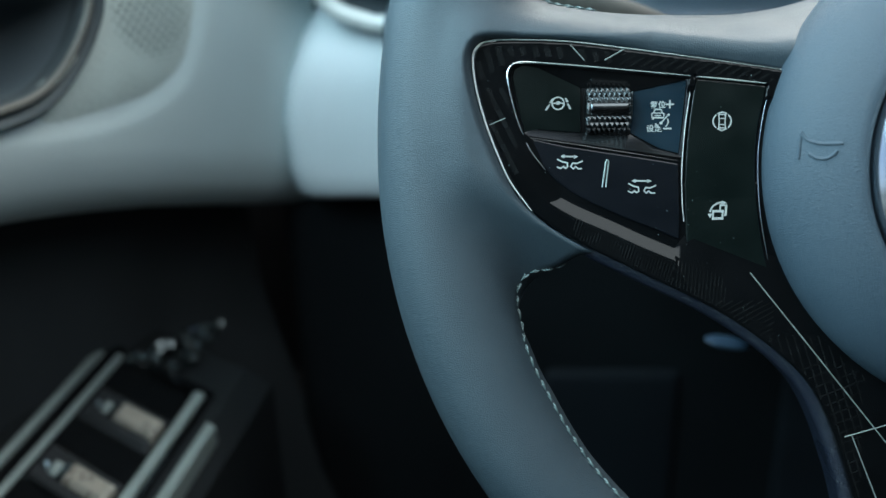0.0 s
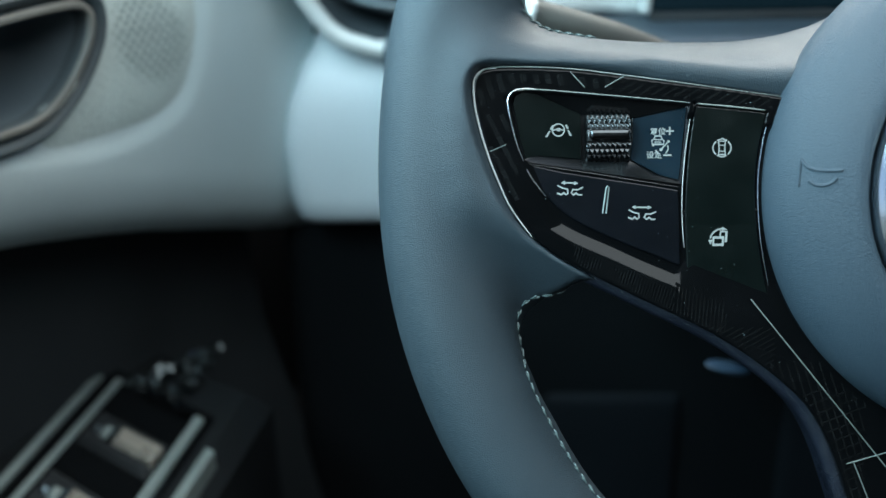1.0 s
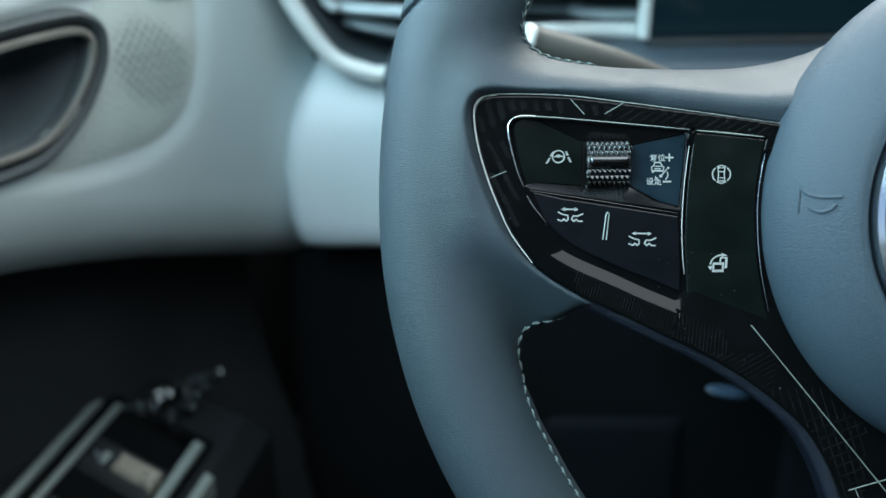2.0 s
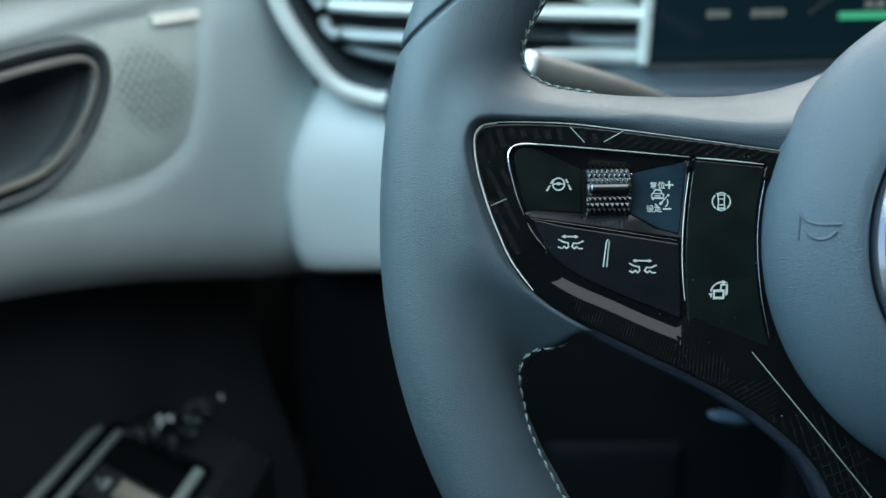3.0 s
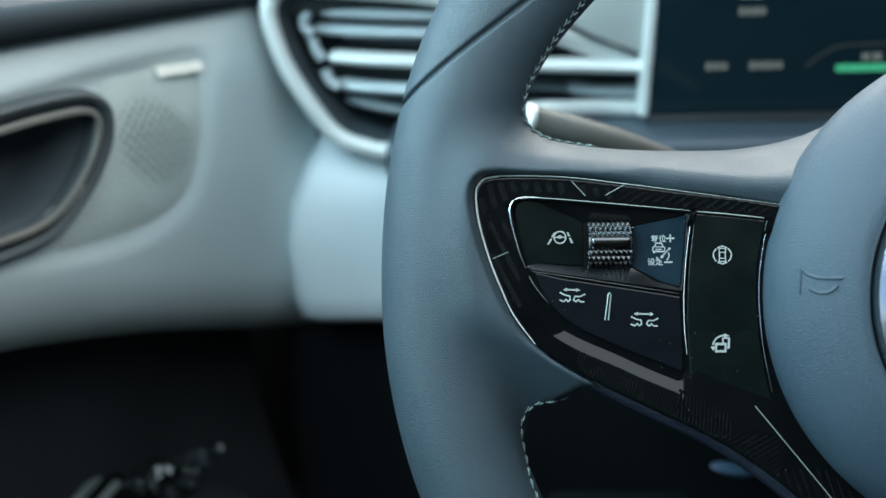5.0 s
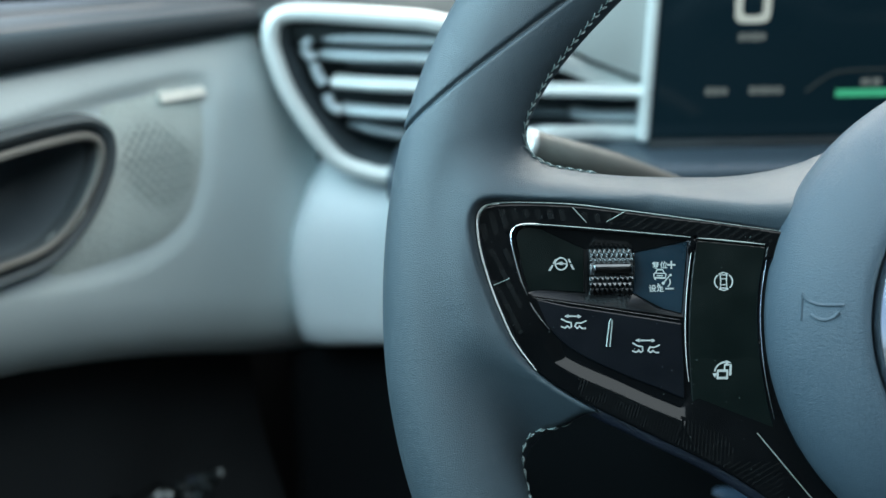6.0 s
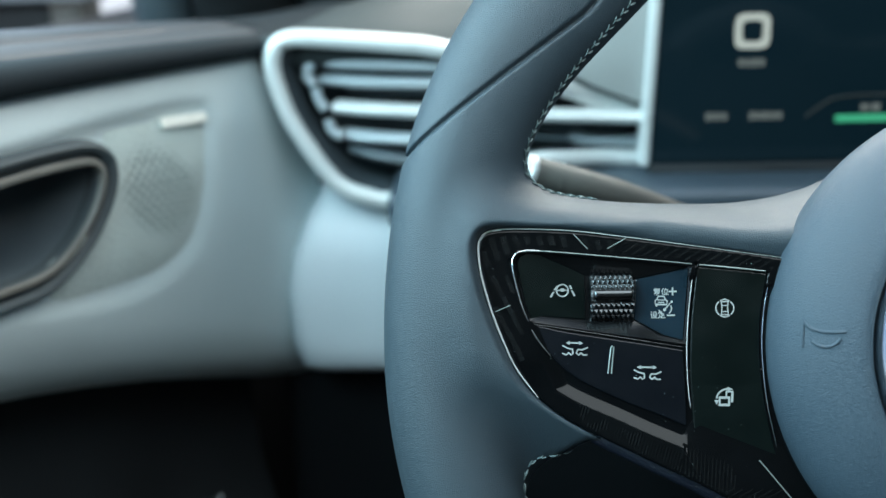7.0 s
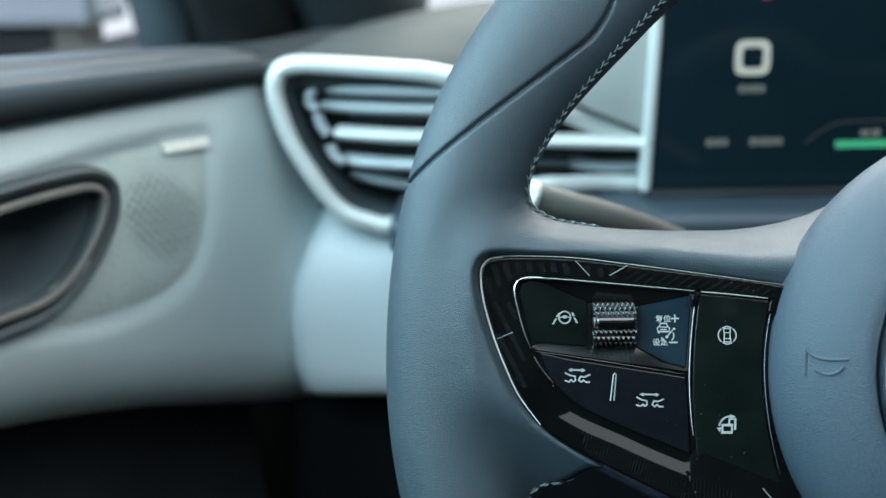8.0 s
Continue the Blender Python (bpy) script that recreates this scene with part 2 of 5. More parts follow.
def polygonize(f, lo, hi, step, rounds=3):
    """Vertices and quads of the surface f(u, v, w) = 0 inside a box."""
    axes = [np.arange(a, b + step, step) for a, b in zip(lo, hi)]
    flat_u, flat_v = np.meshgrid(axes[0], axes[1], indexing="ij")
    g = f(flat_u[:, :, None], flat_v[:, :, None], axes[2][None, None, :])
    n = [len(a) - 1 for a in axes]
    total, count = np.zeros((*n, 3)), np.zeros(n)
    crossings = []
    for ax in range(3):
        a = [slice(None)] * 3
        b = [slice(None)] * 3
        a[ax], b[ax] = slice(0, -1), slice(1, None)
        ga, gb = g[tuple(a)], g[tuple(b)]
        crossed = (ga < 0) != (gb < 0)
        idx = np.argwhere(crossed)
        va, vb = ga[crossed], gb[crossed]
        pos = idx.astype(float)
        pos[:, ax] += va / (va - vb)
        crossings.append((idx, va < 0))
        o1, o2 = [k for k in range(3) if k != ax]
        for s1 in (0, 1):
            for s2 in (0, 1):
                cell = idx.copy()
                cell[:, o1] -= s1
                cell[:, o2] -= s2
                ok = np.all((cell >= 0) & (cell < np.array(n)), 1)
                c = tuple(cell[ok].T)
                np.add.at(total, c, pos[ok])
                np.add.at(count, c, 1)
    used = count > 0
    number = np.full(n, -1)
    number[used] = np.arange(used.sum())
    p = total[used] / count[used][:, None] * step + np.array([a[0] for a in axes])
    quads = []
    for ax, (idx, rising) in enumerate(crossings):
        o1, o2 = (ax + 1) % 3, (ax + 2) % 3
        corners = []
        for s1, s2 in ((0, 0), (1, 0), (1, 1), (0, 1)):
            cell = idx.copy()
            cell[:, o1] -= s1
            cell[:, o2] -= s2
            ok = np.all((cell >= 0) & (cell < np.array(n)), 1)
            num = np.full(len(idx), -1)
            num[ok] = number[tuple(cell[ok].T)]
            corners.append(num)
        q = np.stack(corners, 1)
        q[~rising] = q[~rising][:, ::-1]
        quads.append(q[(q >= 0).all(1)])
    e = step * 0.2
    for _ in range(rounds):
        d = f(*p.T)
        grad = np.stack([(f(*(p + e * k).T) - f(*(p - e * k).T)) / (2 * e) for k in np.eye(3)], 1)
        move = -d[:, None] * grad / np.maximum((grad**2).sum(1), 0.05)[:, None]
        far = np.linalg.norm(move, axis=1)[:, None]
        p = p + move * np.minimum(1, 0.6 * step / np.maximum(far, 1e-9))
    return p, np.concatenate(quads)


def wheel_mesh(name, shapes, mat, parent, label=""):
    """Polygonized shapes, in the wheel's millimetres, as one mesh."""
    verts, faces, base = [], [], 0
    for p, q in shapes:
        verts.append(np.stack([p[:, 0], -p[:, 2], p[:, 1]], 1) * 0.001)
        faces.append(q + base)
        base += len(p)
    return mesh_object(name, np.concatenate(verts), np.concatenate(faces), mat, parent, label)


def prism(outline, low, high, bevel, place=at_wheel, dome=0.0):
    """A plate with that outline, between two heights, its upper edge bevelled in two steps."""
    o = np.array(outline, float)
    if np.sum(o[:, 0] * np.roll(o[:, 1], -1) - o[:, 1] * np.roll(o[:, 0], -1)) < 0:
        o = o[::-1]
    d = np.roll(o, -1, 0) - np.roll(o, 1, 0)
    inward = np.stack([-d[:, 1], d[:, 0]], 1) / np.maximum(np.linalg.norm(d, axis=1), 1e-9)[:, None]
    bm = bmesh.new()
    rings = []
    for off, w in ((0, low), (0, high - bevel), (0.3 * bevel, high - 0.3 * bevel), (bevel, high)):
        rings.append([bm.verts.new(place(u, v, w)) for u, v in o + inward * off])
    for a, b in zip(rings, rings[1:]):
        for i in range(len(a)):
            k = (i + 1) % len(a)
            bm.faces.new((a[i], a[k], b[k], b[i]))
    if dome:
        c = bm.verts.new(place(*o.mean(0), high + dome))
        for i in range(len(o)):
            bm.faces.new((rings[-1][i], rings[-1][(i + 1) % len(o)], c))
    else:
        bm.faces.new(rings[-1])
    bm.faces.new(rings[0][::-1])
    return bm


def tube(points, radius, sides=8, closed=False, squash=1.0, up=(0, 0, 1), bm=None, taper=None):
    """A round bar along some points; squash: its size along up as a share of its size across."""
    p = [Vector(q) for q in points]
    bm = bm or bmesh.new()
    rings = []
    for i, q in enumerate(p):
        a = p[i - 1] if (i or closed) else p[0]
        b = p[(i + 1) % len(p)] if (i < len(p) - 1 or closed) else p[-1]
        along = (b - a).normalized()
        side = along.cross(Vector(up))
        side = side.normalized() if side.length > 1e-6 else along.orthogonal().normalized()
        top = side.cross(along).normalized()
        r = radius * (taper(i / max(len(p) - 1, 1)) if taper else 1)
        rings.append([bm.verts.new(q + side * (r * math.cos(k * 2 * math.pi / sides)) + top * (r * squash * math.sin(k * 2 * math.pi / sides))) for k in range(sides)])
    pairs = list(zip(rings, rings[1:])) + ([(rings[-1], rings[0])] if closed else [])
    for a, b in pairs:
        for k in range(sides):
            bm.faces.new((a[k], a[(k + 1) % sides], b[(k + 1) % sides], b[k]))
    if not closed:
        bm.faces.new(rings[0][::-1])
        bm.faces.new(rings[-1])
    return bm


def box(bm, lo, hi, bevel=0.0, m=None):
    x0, y0, z0 = lo
    x1, y1, z1 = hi
    made = bmesh.ops.create_cube(bm, size=1)["verts"]
    for v in made:
        v.co = Vector(((x0 + x1) / 2 + v.co.x * (x1 - x0), (y0 + y1) / 2 + v.co.y * (y1 - y0), (z0 + z1) / 2 + v.co.z * (z1 - z0)))
    if bevel:
        edges = list({e for v in made for e in v.link_edges})
        made = list({v for f in bmesh.ops.bevel(bm, geom=edges, offset=bevel, segments=3, profile=0.6, affect="EDGES")["faces"] for v in f.verts} | {v for v in made if v.is_valid})
    if m:
        for v in made:
            v.co = m @ v.co
    return bm


def lathe(profile, turns=96, place=at_wheel, centre=(0, 0)):
    """A turned body: profile of (radius, height)."""
    bm = bmesh.new()
    rings = []
    for r, w in profile:
        if r == 0:
            rings.append([bm.verts.new(place(centre[0], centre[1], w))])
        else:
            rings.append([bm.verts.new(place(centre[0] + r * math.cos(k * 2 * math.pi / turns), centre[1] + r * math.sin(k * 2 * math.pi / turns), w)) for k in range(turns)])
    for a, b in zip(rings, rings[1:]):
        for k in range(turns):
            j = (k + 1) % turns
            if len(b) == 1:
                bm.faces.new((a[k], a[j], b[0]))
            elif len(a) == 1:
                bm.faces.new((a[0], b[j], b[k]))
            else:
                bm.faces.new((a[k], a[j], b[j], b[k]))
    return bm


def grid_mesh(name, rows, mat, parent, label="", closed=False, sharp=60):
    """A sheet through rows of points."""
    count = len(rows[0])
    verts = [p for row in rows for p in row]
    faces = [(i * count + k, i * count + k + 1, (i + 1) * count + k + 1, (i + 1) * count + k) for i in range(len(rows) - 1) for k in range(count - 1)]
    return mesh_object(name, verts, faces, mat, parent, label, True, sharp)


# ---- car shell that closes the place ----
def wall(name, lo, hi, mat, label):
    bm = box(bmesh.new(), lo, hi)
    ob = part(name, bm, mat, None, label)
    return tagged(ob, kind="structure", category=name.split("_")[0])


wall("ground", (-60, -60, -0.45), (60, 60, -0.40), GROUND, "pale concrete ground outside the car")
wall("floor", (-0.48, -1.7, -0.06), (1.16, 1.15, 0.0), CARPET, "black carpeted car floor")
bm = bmesh.new()
for lo, hi in (((-0.44, -1.7, 1.14), (1.12, -0.74, 1.17)), ((-0.44, 0.10, 1.14), (1.12, 0.12, 1.17)), ((-0.44, -0.74, 1.14), (-0.32, 0.10, 1.17)), ((0.32, -0.74, 1.14), (1.12, 0.10, 1.17))):
    box(bm, lo, hi)
tagged(part("ceiling", bm, CLOTH, None, "grey cloth roof lining round an opening added for the roof light"), kind="structure", category="ceiling")
wall("wall_left", (-0.50, -1.7, 0.0), (-0.42, 1.0, 0.70), BLACK, "black lower body side behind the door")
# raised to the roof, out of view, to keep light from the right out
wall("wall_right", (1.08, -1.7, 0.0), (1.16, 1.0, 1.12), BLACK, "black body side, raised over the unseen windows to block their light")
wall("wall_rear", (-0.50, -1.78, 0.0), (1.16, -1.7, 1.17), BLACK, "black rear end of the cabin")
wall("wall_front", (-0.50, 1.0, 0.0), (1.16, 1.08, 0.66), BLACK, "black bulkhead in front of the footwell")


def slanted_bar(name, points, radius, mat, label, squash=1.0):
    ob = part(name, tube(points, radius, 10, squash=squash), mat, None, label)
    return tagged(ob, kind="structure", category="pillar")


slanted_bar("pillar_left", [(-0.345, 0.60, 0.62), (-0.343, 0.52, 0.74), (-0.355, 0.42, 0.86), (-0.39, 0.10, 1.13)], 0.041, BLACK, "dark grey lining of the windscreen pillar")
slanted_bar("window_frame_left", [(-0.408, 0.58, 0.62), (-0.406, 0.52, 0.74), (-0.41, 0.42, 0.87), (-0.42, 0.10, 1.12)], 0.024, WINDOWFRAME, "grey side window frame")
slanted_bar("pillar_trim_left", [(-0.256, 0.62, 0.62), (-0.258, 0.56, 0.74), (-0.28, 0.44, 0.87), (-0.33, 0.12, 1.12)], 0.056, DARK, "dark grey inner lining of the windscreen pillar")
slanted_bar("pillar_right", [(1.09, 0.66, 0.66), (1.08, 0.50, 0.82), (1.06, 0.10, 1.13)], 0.05, DARK, "dark grey lining of the windscreen pillar")
slanted_bar("pillar_middle_left", [(-0.44, -0.85, 0.66), (-0.42, -0.90, 1.15)], 0.06, DARK, "dark grey lining of the middle pillar")
slanted_bar("pillar_middle_right", [(1.10, -0.85, 0.66), (1.08, -0.90, 1.15)], 0.06, DARK, "dark grey lining of the middle pillar")
slanted_bar("rail_left", [(-0.43, -1.7, 1.13), (-0.41, 0.12, 1.13)], 0.03, CLOTH, "grey roof edge over the side windows")
slanted_bar("rail_right", [(1.11, -1.7, 1.13), (1.09, 0.12, 1.13)], 0.03, CLOTH, "grey roof edge over the side windows")

# ---- door ----
DOOR_LINE = spline([(-1.2, -0.40), (-0.3, -0.395), (-0.1, -0.388), (0.0, -0.375), (0.06, -0.36), (0.10, -0.345), (0.15, -0.32), (0.20, -0.290), (0.24, -0.265), (0.275, -0.245), (0.34, -0.225), (0.42, -0.21)], 10)


def door_x(y):
    return float(np.interp(y, DOOR_LINE[:, 0], DOOR_LINE[:, 1]))


def on_door(y, z, out=0.0):
    """A place on the door's inner face, out metres into the cabin."""
    e = 0.004
    n = Vector((2 * e, -(door_x(y + e) - door_x(y - e)), 0)).normalized()
    return Vector((door_x(y), y, z)) + n * out


def door_low(y):
    return float(np.interp(y, [-0.02, 0.09, 0.115, 0.143, 0.172, 0.202, 0.229, 0.28], [0.610, 0.5806, 0.5735, 0.5643, 0.5538, 0.5412, 0.5295, 0.510]))


DOOR_TOP = 0.708
HANDLE = spline([(0.03, 0.6835), (0.09, 0.6855), (0.125, 0.6862), (0.145, 0.684), (0.1545, 0.674), (0.152, 0.658), (0.138, 0.639), (0.118, 0.627), (0.09, 0.6255), (0.03, 0.628), (-0.03, 0.634), (-0.055, 0.656), (-0.03, 0.679)], 8, True)
RECESS = spline([(0.0, 0.622), (0.09, 0.6215), (0.113, 0.6165), (0.1375, 0.6115), (0.157, 0.610), (0.1725, 0.613), (0.1865, 0.621), (0.196, 0.639), (0.2015, 0.66), (0.2045, 0.68), (0.2035, 0.6885), (0.19, 0.6915), (0.168, 0.6915), (0.142, 0.6905), (0.104, 0.6885), (0.05, 0.690), (-0.08, 0.69), (-0.08, 0.625)], 3, True)
DOOR_YS = list(np.arange(-1.0, -0.1, 0.06)) + list(np.arange(-0.1, 0.268, 0.004))


def panel_out(y, z):
    """How far the pale panel bulges."""
    lo = door_low(y) + 0.030
    s = min(max((z - lo) / (DOOR_TOP - lo), 0), 1)
    inside = min(max(-float(outline_distance(np.array([y]), np.array([z]), RECESS)[0]) / 0.007 + 0.3, 0), 1)
    return 0.004 * math.sin(math.pi * s) - 0.004 * max(0, s - 0.8) / 0.2 - (0.002 + 0.0026 * min(max((z - 0.662) / 0.026, 0), 1)) * inside * inside * (3 - 2 * inside)


def car_door():
    door = thing("car_door", pose(-0.40, -0.2, 0.0), "closed driver's door in pale grey over black trim", "door")
    back = Matrix.Translation((0.40, 0.2, 0.0))

    def local(p):
        return back @ Vector(p)

    # pale panel with a hole for the pull
    zs = list(np.linspace(0.03, 1, 32))
    rows = []
    for y in DOOR_YS:
        lo = door_low(y)
        row = [on_door(y, lo + 0.006, -0.08), on_door(y, lo + 0.001, -0.042), on_door(y, lo, -0.030), on_door(y, lo + 0.002, -0.020), on_door(y, lo + 0.006, -0.0125), on_door(y, lo + 0.012, -0.007), on_door(y, lo + 0.020, -0.0025)]
        for s in zs:
            z = lo + 0.030 + (DOOR_TOP - lo - 0.030) * s
            row.append(on_door(y, z, panel_out(y, z)))
        row.append(on_door(y, DOOR_TOP, -0.03))
        rows.append(row)
    count = len(rows[0])
    verts = [local(p) for row in rows for p in row]
    mid = np.array([[(DOOR_YS[i] + DOOR_YS[i + 1]) / 2, (rows[i][k].z + rows[i + 1][k + 1].z) / 2] for i in range(len(rows) - 1) for k in range(count - 1)])
    hole = outline_distance(mid[:, 0], mid[:, 1], HANDLE) < -0.004
    faces = [(i * count + k, i * count + k + 1, (i + 1) * count + k + 1, (i + 1) * count + k) for i in range(len(rows) - 1) for k in range(count - 1)]
    faces = [f for f, h in zip(faces, hole) if not h]
    mesh_object("inner_panel", verts, faces, PALE, door, "pale grey soft door panel")
    # dark top roll and window sill
    rows = []
    for y in DOOR_YS + [0.30, 0.34, 0.40]:
        profile = [(0.700, -0.03), (0.7065, -0.006), (0.708, 0.001), (0.712, 0.0035), (0.7165, 0.0035), (0.7205, 0.0015), (0.7225, -0.002), (0.7232, -0.006), (0.719, -0.009), (0.70, -0.012)]
        low = 1 - 0.62 * min(max((y - 0.06) / 0.22, 0), 1)
        rows.append([local(on_door(y, z if z < 0.713 else 0.713 + (z - 0.713) * low, out)) for z, out in profile])
    grid_mesh("upper_trim", rows, TRIM, door, "dark grey soft upper door trim")
    # the sill's front end is coloured darker, as the pillar's shade
    for name, mat, label, ys in (("window_sill", SILL, "mid grey plastic window sill with a step", [y for y in DOOR_YS if y < 0.247]), ("shaded_sill_end", TRIM, "front end of the sill, coloured dark for the pillar's shade", [y for y in DOOR_YS if y > 0.240] + [0.30, 0.34, 0.40])):
        rows = []
        for y in ys:
            profile = [(0.715, -0.0065), (0.7228, -0.0062), (0.7256, -0.0095), (0.7278, -0.015), (0.7288, -0.021), (0.7284, -0.0225), (0.7305, -0.0235), (0.7330, -0.032), (0.7342, -0.050), (0.730, -0.056), (0.60, -0.058)]
            low = 1 - 0.62 * min(max((y - 0.06) / 0.22, 0), 1)
            rows.append([local(on_door(y, 0.713 + (z - 0.713) * low, out)) for z, out in profile])
        grid_mesh(name, rows, mat, door, label)
    # black lower door
    rows = []
    for y in DOOR_YS:
        lo = door_low(y)
        rows.append([local(on_door(y, z, out)) for z, out in ((lo + 0.01, -0.06), (lo - 0.02, -0.058), (lo - 0.06, -0.055), (0.44, -0.05), (0.30, -0.005), (0.15, 0.0), (0.05, -0.01))])
    grid_mesh("lower_panel", rows, DOORBLACK, door, "black plastic lower door panel")
    # pull: frame, pocket
    ring = []
    for i, (y, z) in enumerate(HANDLE):
        ring.append((y, z))
    ring = np.array(ring)
    centre = ring.mean(0)
    d = np.roll(ring, -1, 0) - np.roll(ring, 1, 0)
    inward = np.stack([d[:, 1], -d[:, 0]], 1) / np.linalg.norm(d, axis=1)[:, None]
    if ((centre - ring) * inward).sum() < 0:
        inward = -inward
    shape = [(-0.0008, -0.004), (0.0, 0.002), (0.0022, 0.0048), (0.0048, 0.0042), (0.0062, 0.0015), (0.0075, 0.0035), (0.0095, 0.004), (0.0105, 0.001), (0.0108, -0.004)]
    rows = [[local(on_door(*(ring[i % len(ring)] + inward[i % len(ring)] * a), b)) for a, b in shape] for i in range(len(ring) + 1)]
    pull = grid_mesh("pull_handle", rows, PULL, door, "dark grey door pull with a bright inner edge")
    rows = [[local(on_door(*(ring[i % len(ring)] + inward[i % len(ring)] * a), b)) for a, b in ((0.0070, 0.0030), (0.0082, 0.0052), (0.0098, 0.0052), (0.0106, 0.0032))] for i in range(len(ring) + 1)]
    grid_mesh("bright_edge", rows, STALKGREY, pull, "thin satin edge")
    verts, faces = [], []
    levels = [(0.0, -0.004), (0.12, -0.022), (0.3, -0.032), (0.6, -0.036), (0.97, -0.037)]
    for s, out in levels:
        for p, q in zip(ring, inward):
            a = p + q * 0.0104
            verts.append(local(on_door(*(a + (centre - a) * s), out)))
    n = len(ring)
    for k in range(len(levels) - 1):
        for i in range(n):
            j = (i + 1) % n
            faces.append((k * n + i, k * n + j, (k + 1) * n + j, (k + 1) * n + i))
    faces.append([(len(levels) - 1) * n + i for i in range(n)])
    mesh_object("pocket", verts, faces, POCKET, pull, "dark moulded pocket behind the pull")
    # speaker cloth, its holes and the badge
    zone = spline([(0.150, 0.6885), (0.168, 0.6905), (0.19, 0.6905), (0.2025, 0.6875), (0.2035, 0.680), (0.2005, 0.660), (0.195, 0.639), (0.1858, 0.622), (0.172, 0.6140), (0.156, 0.6122), (0.112, 0.6160), (0.108, 0.632), (0.140, 0.650), (0.145, 0.670)], 6, True)
    c = np.array((0.179, 0.660))
    verts, faces = [], []
    levels = [(0.0, -0.0012), (0.08, -0.0003), (0.16, 0.0003), (0.3, 0.0008), (0.45, 0.0008), (0.6, 0.0008), (0.75, 0.0008), (0.92, 0.0008)]
    for s, out in levels:
        for p in zone:
            q = p + (c - p) * s
            verts.append(local(on_door(*q, panel_out(*q) + out)))
    n = len(zone)
    for k in range(len(levels) - 1):
        faces += [(k * n + i, k * n + (i + 1) % n, (k + 1) * n + (i + 1) % n, (k + 1) * n + i) for i in range(n)]
    faces.append([(len(levels) - 1) * n + i for i in range(n)])
    cloth = mesh_object("speaker_cover", verts, faces, FABRIC, door, "grey cloth speaker cover")
    bm = bmesh.new()
    for i in range(-10, 11):
        for k in range(-14, 15):
            y, z = 0.1735 + i * 0.0044 + (k % 2) * 0.0022, 0.6545 + k * 0.0027 - i * 0.0003
            dy, dz = y - 0.1735, z - 0.6545
            reach = math.hypot((0.86 * dy + 0.5 * dz) / 0.0185, (0.5 * dy - 0.86 * dz) / 0.0240)
            size = min(1.0, 0.25 + (1 - reach) * 3)  # the holes dwindle towards the rim of the disc
            if reach < 1 and outline_distance(np.array([y]), np.array([z]), HANDLE)[0] > 0.002:
                bm.faces.new([bm.verts.new(local(on_door(y + 0.0013 * size * math.cos(t), z + 0.00105 * size * math.sin(t), panel_out(y, z) + 0.0011))) for t in np.arange(8) * math.pi / 4])
    tagged(part("perforation", bm, HOLE, cloth, "dark round speaker holes"), kind="stuff")
    bm = bmesh.new()
    plate = [(0.1800, 0.6826), (0.2022, 0.6817), (0.2024, 0.6857), (0.1802, 0.6866)]
    low = [bm.verts.new(local(on_door(y, z, panel_out(y, z)))) for y, z in plate]
    top = [bm.verts.new(local(on_door(y, z, panel_out(y, z) + 0.0024))) for y, z in plate]
    bm.faces.new(top)
    for i in range(4):
        bm.faces.new((low[i], low[(i + 1) % 4], top[(i + 1) % 4], top[i]))
    part("speaker_badge", bm, BADGE, cloth, "small pale metal badge")
    # armrest with the switch plate
    across = Vector((0.057, -0.040, 0)).normalized()
    along = (Vector((-0.023, -0.082, 0)).normalized() + across * 0.14).normalized()
    corner = Vector((-0.359, 0.183, 0.470))

    def rest(a, b, z=0.0):
        return local(corner + along * a + across * b + Vector((0, 0, z)))

    def slab(bm, a0, a1, b0, b1, z0, z1, inset=0.0012):
        low = [bm.verts.new(rest(a, b, z0)) for a, b in ((a0, b0), (a1, b0), (a1, b1), (a0, b1))]
        mid = [bm.verts.new(rest(a, b, z1 - inset)) for a, b in ((a0, b0), (a1, b0), (a1, b1), (a0, b1))]
        top = [bm.verts.new(rest(a, b, z1)) for a, b in ((a0 + inset, b0 + inset), (a1 - inset, b0 + inset), (a1 - inset, b1 - inset), (a0 + inset, b1 - inset))]
        for p, q in ((low, mid), (mid, top)):
            for i in range(4):
                bm.faces.new((p[i], p[(i + 1) % 4], q[(i + 1) % 4], q[i]))
        bm.faces.new(top)
        return bm

    arm = part("armrest", slab(bmesh.new(), -0.055, 0.60, -0.05, 0.098, -0.12, -0.006, 0.012), ARMREST, door, "black padded armrest")
    part("switch_plate", slab(bmesh.new(), -0.012, 0.16, -0.004, 0.078, -0.02, -0.001), GLOSS, arm, "glossy black window switch plate")
    for b0, b1, z in ((-0.0075, -0.0025, 0.002), (0.0065, 0.0115, 0.001), (0.0705, 0.0765, 0.002)):
        part("trim_strip", slab(bmesh.new(), -0.004, 0.17, b0, b1, -0.01, z), GREYSATIN, arm, "satin silver strip")
    part("trim_strip", slab(bmesh.new(), 0.010, 0.17, 0.0860, 0.0920, -0.02, -0.001), GREYSATIN, arm, "satin silver strip")
    for a0 in (-0.004, 0.0915):
        part("cross_strip", slab(bmesh.new(), a0, a0 + 0.0055, 0.0118, 0.0700, -0.01, 0.0005), DARKCHROME, arm, "dark metal cross strip")
    for a0 in (0.027, 0.075, 0.122):
        switch = part("window_switch", slab(bmesh.new(), a0 - 0.004, a0 + 0.022, 0.014, 0.067, -0.02, 0.002, 0.003), BLACK, arm, "black window switch with a bright lip")
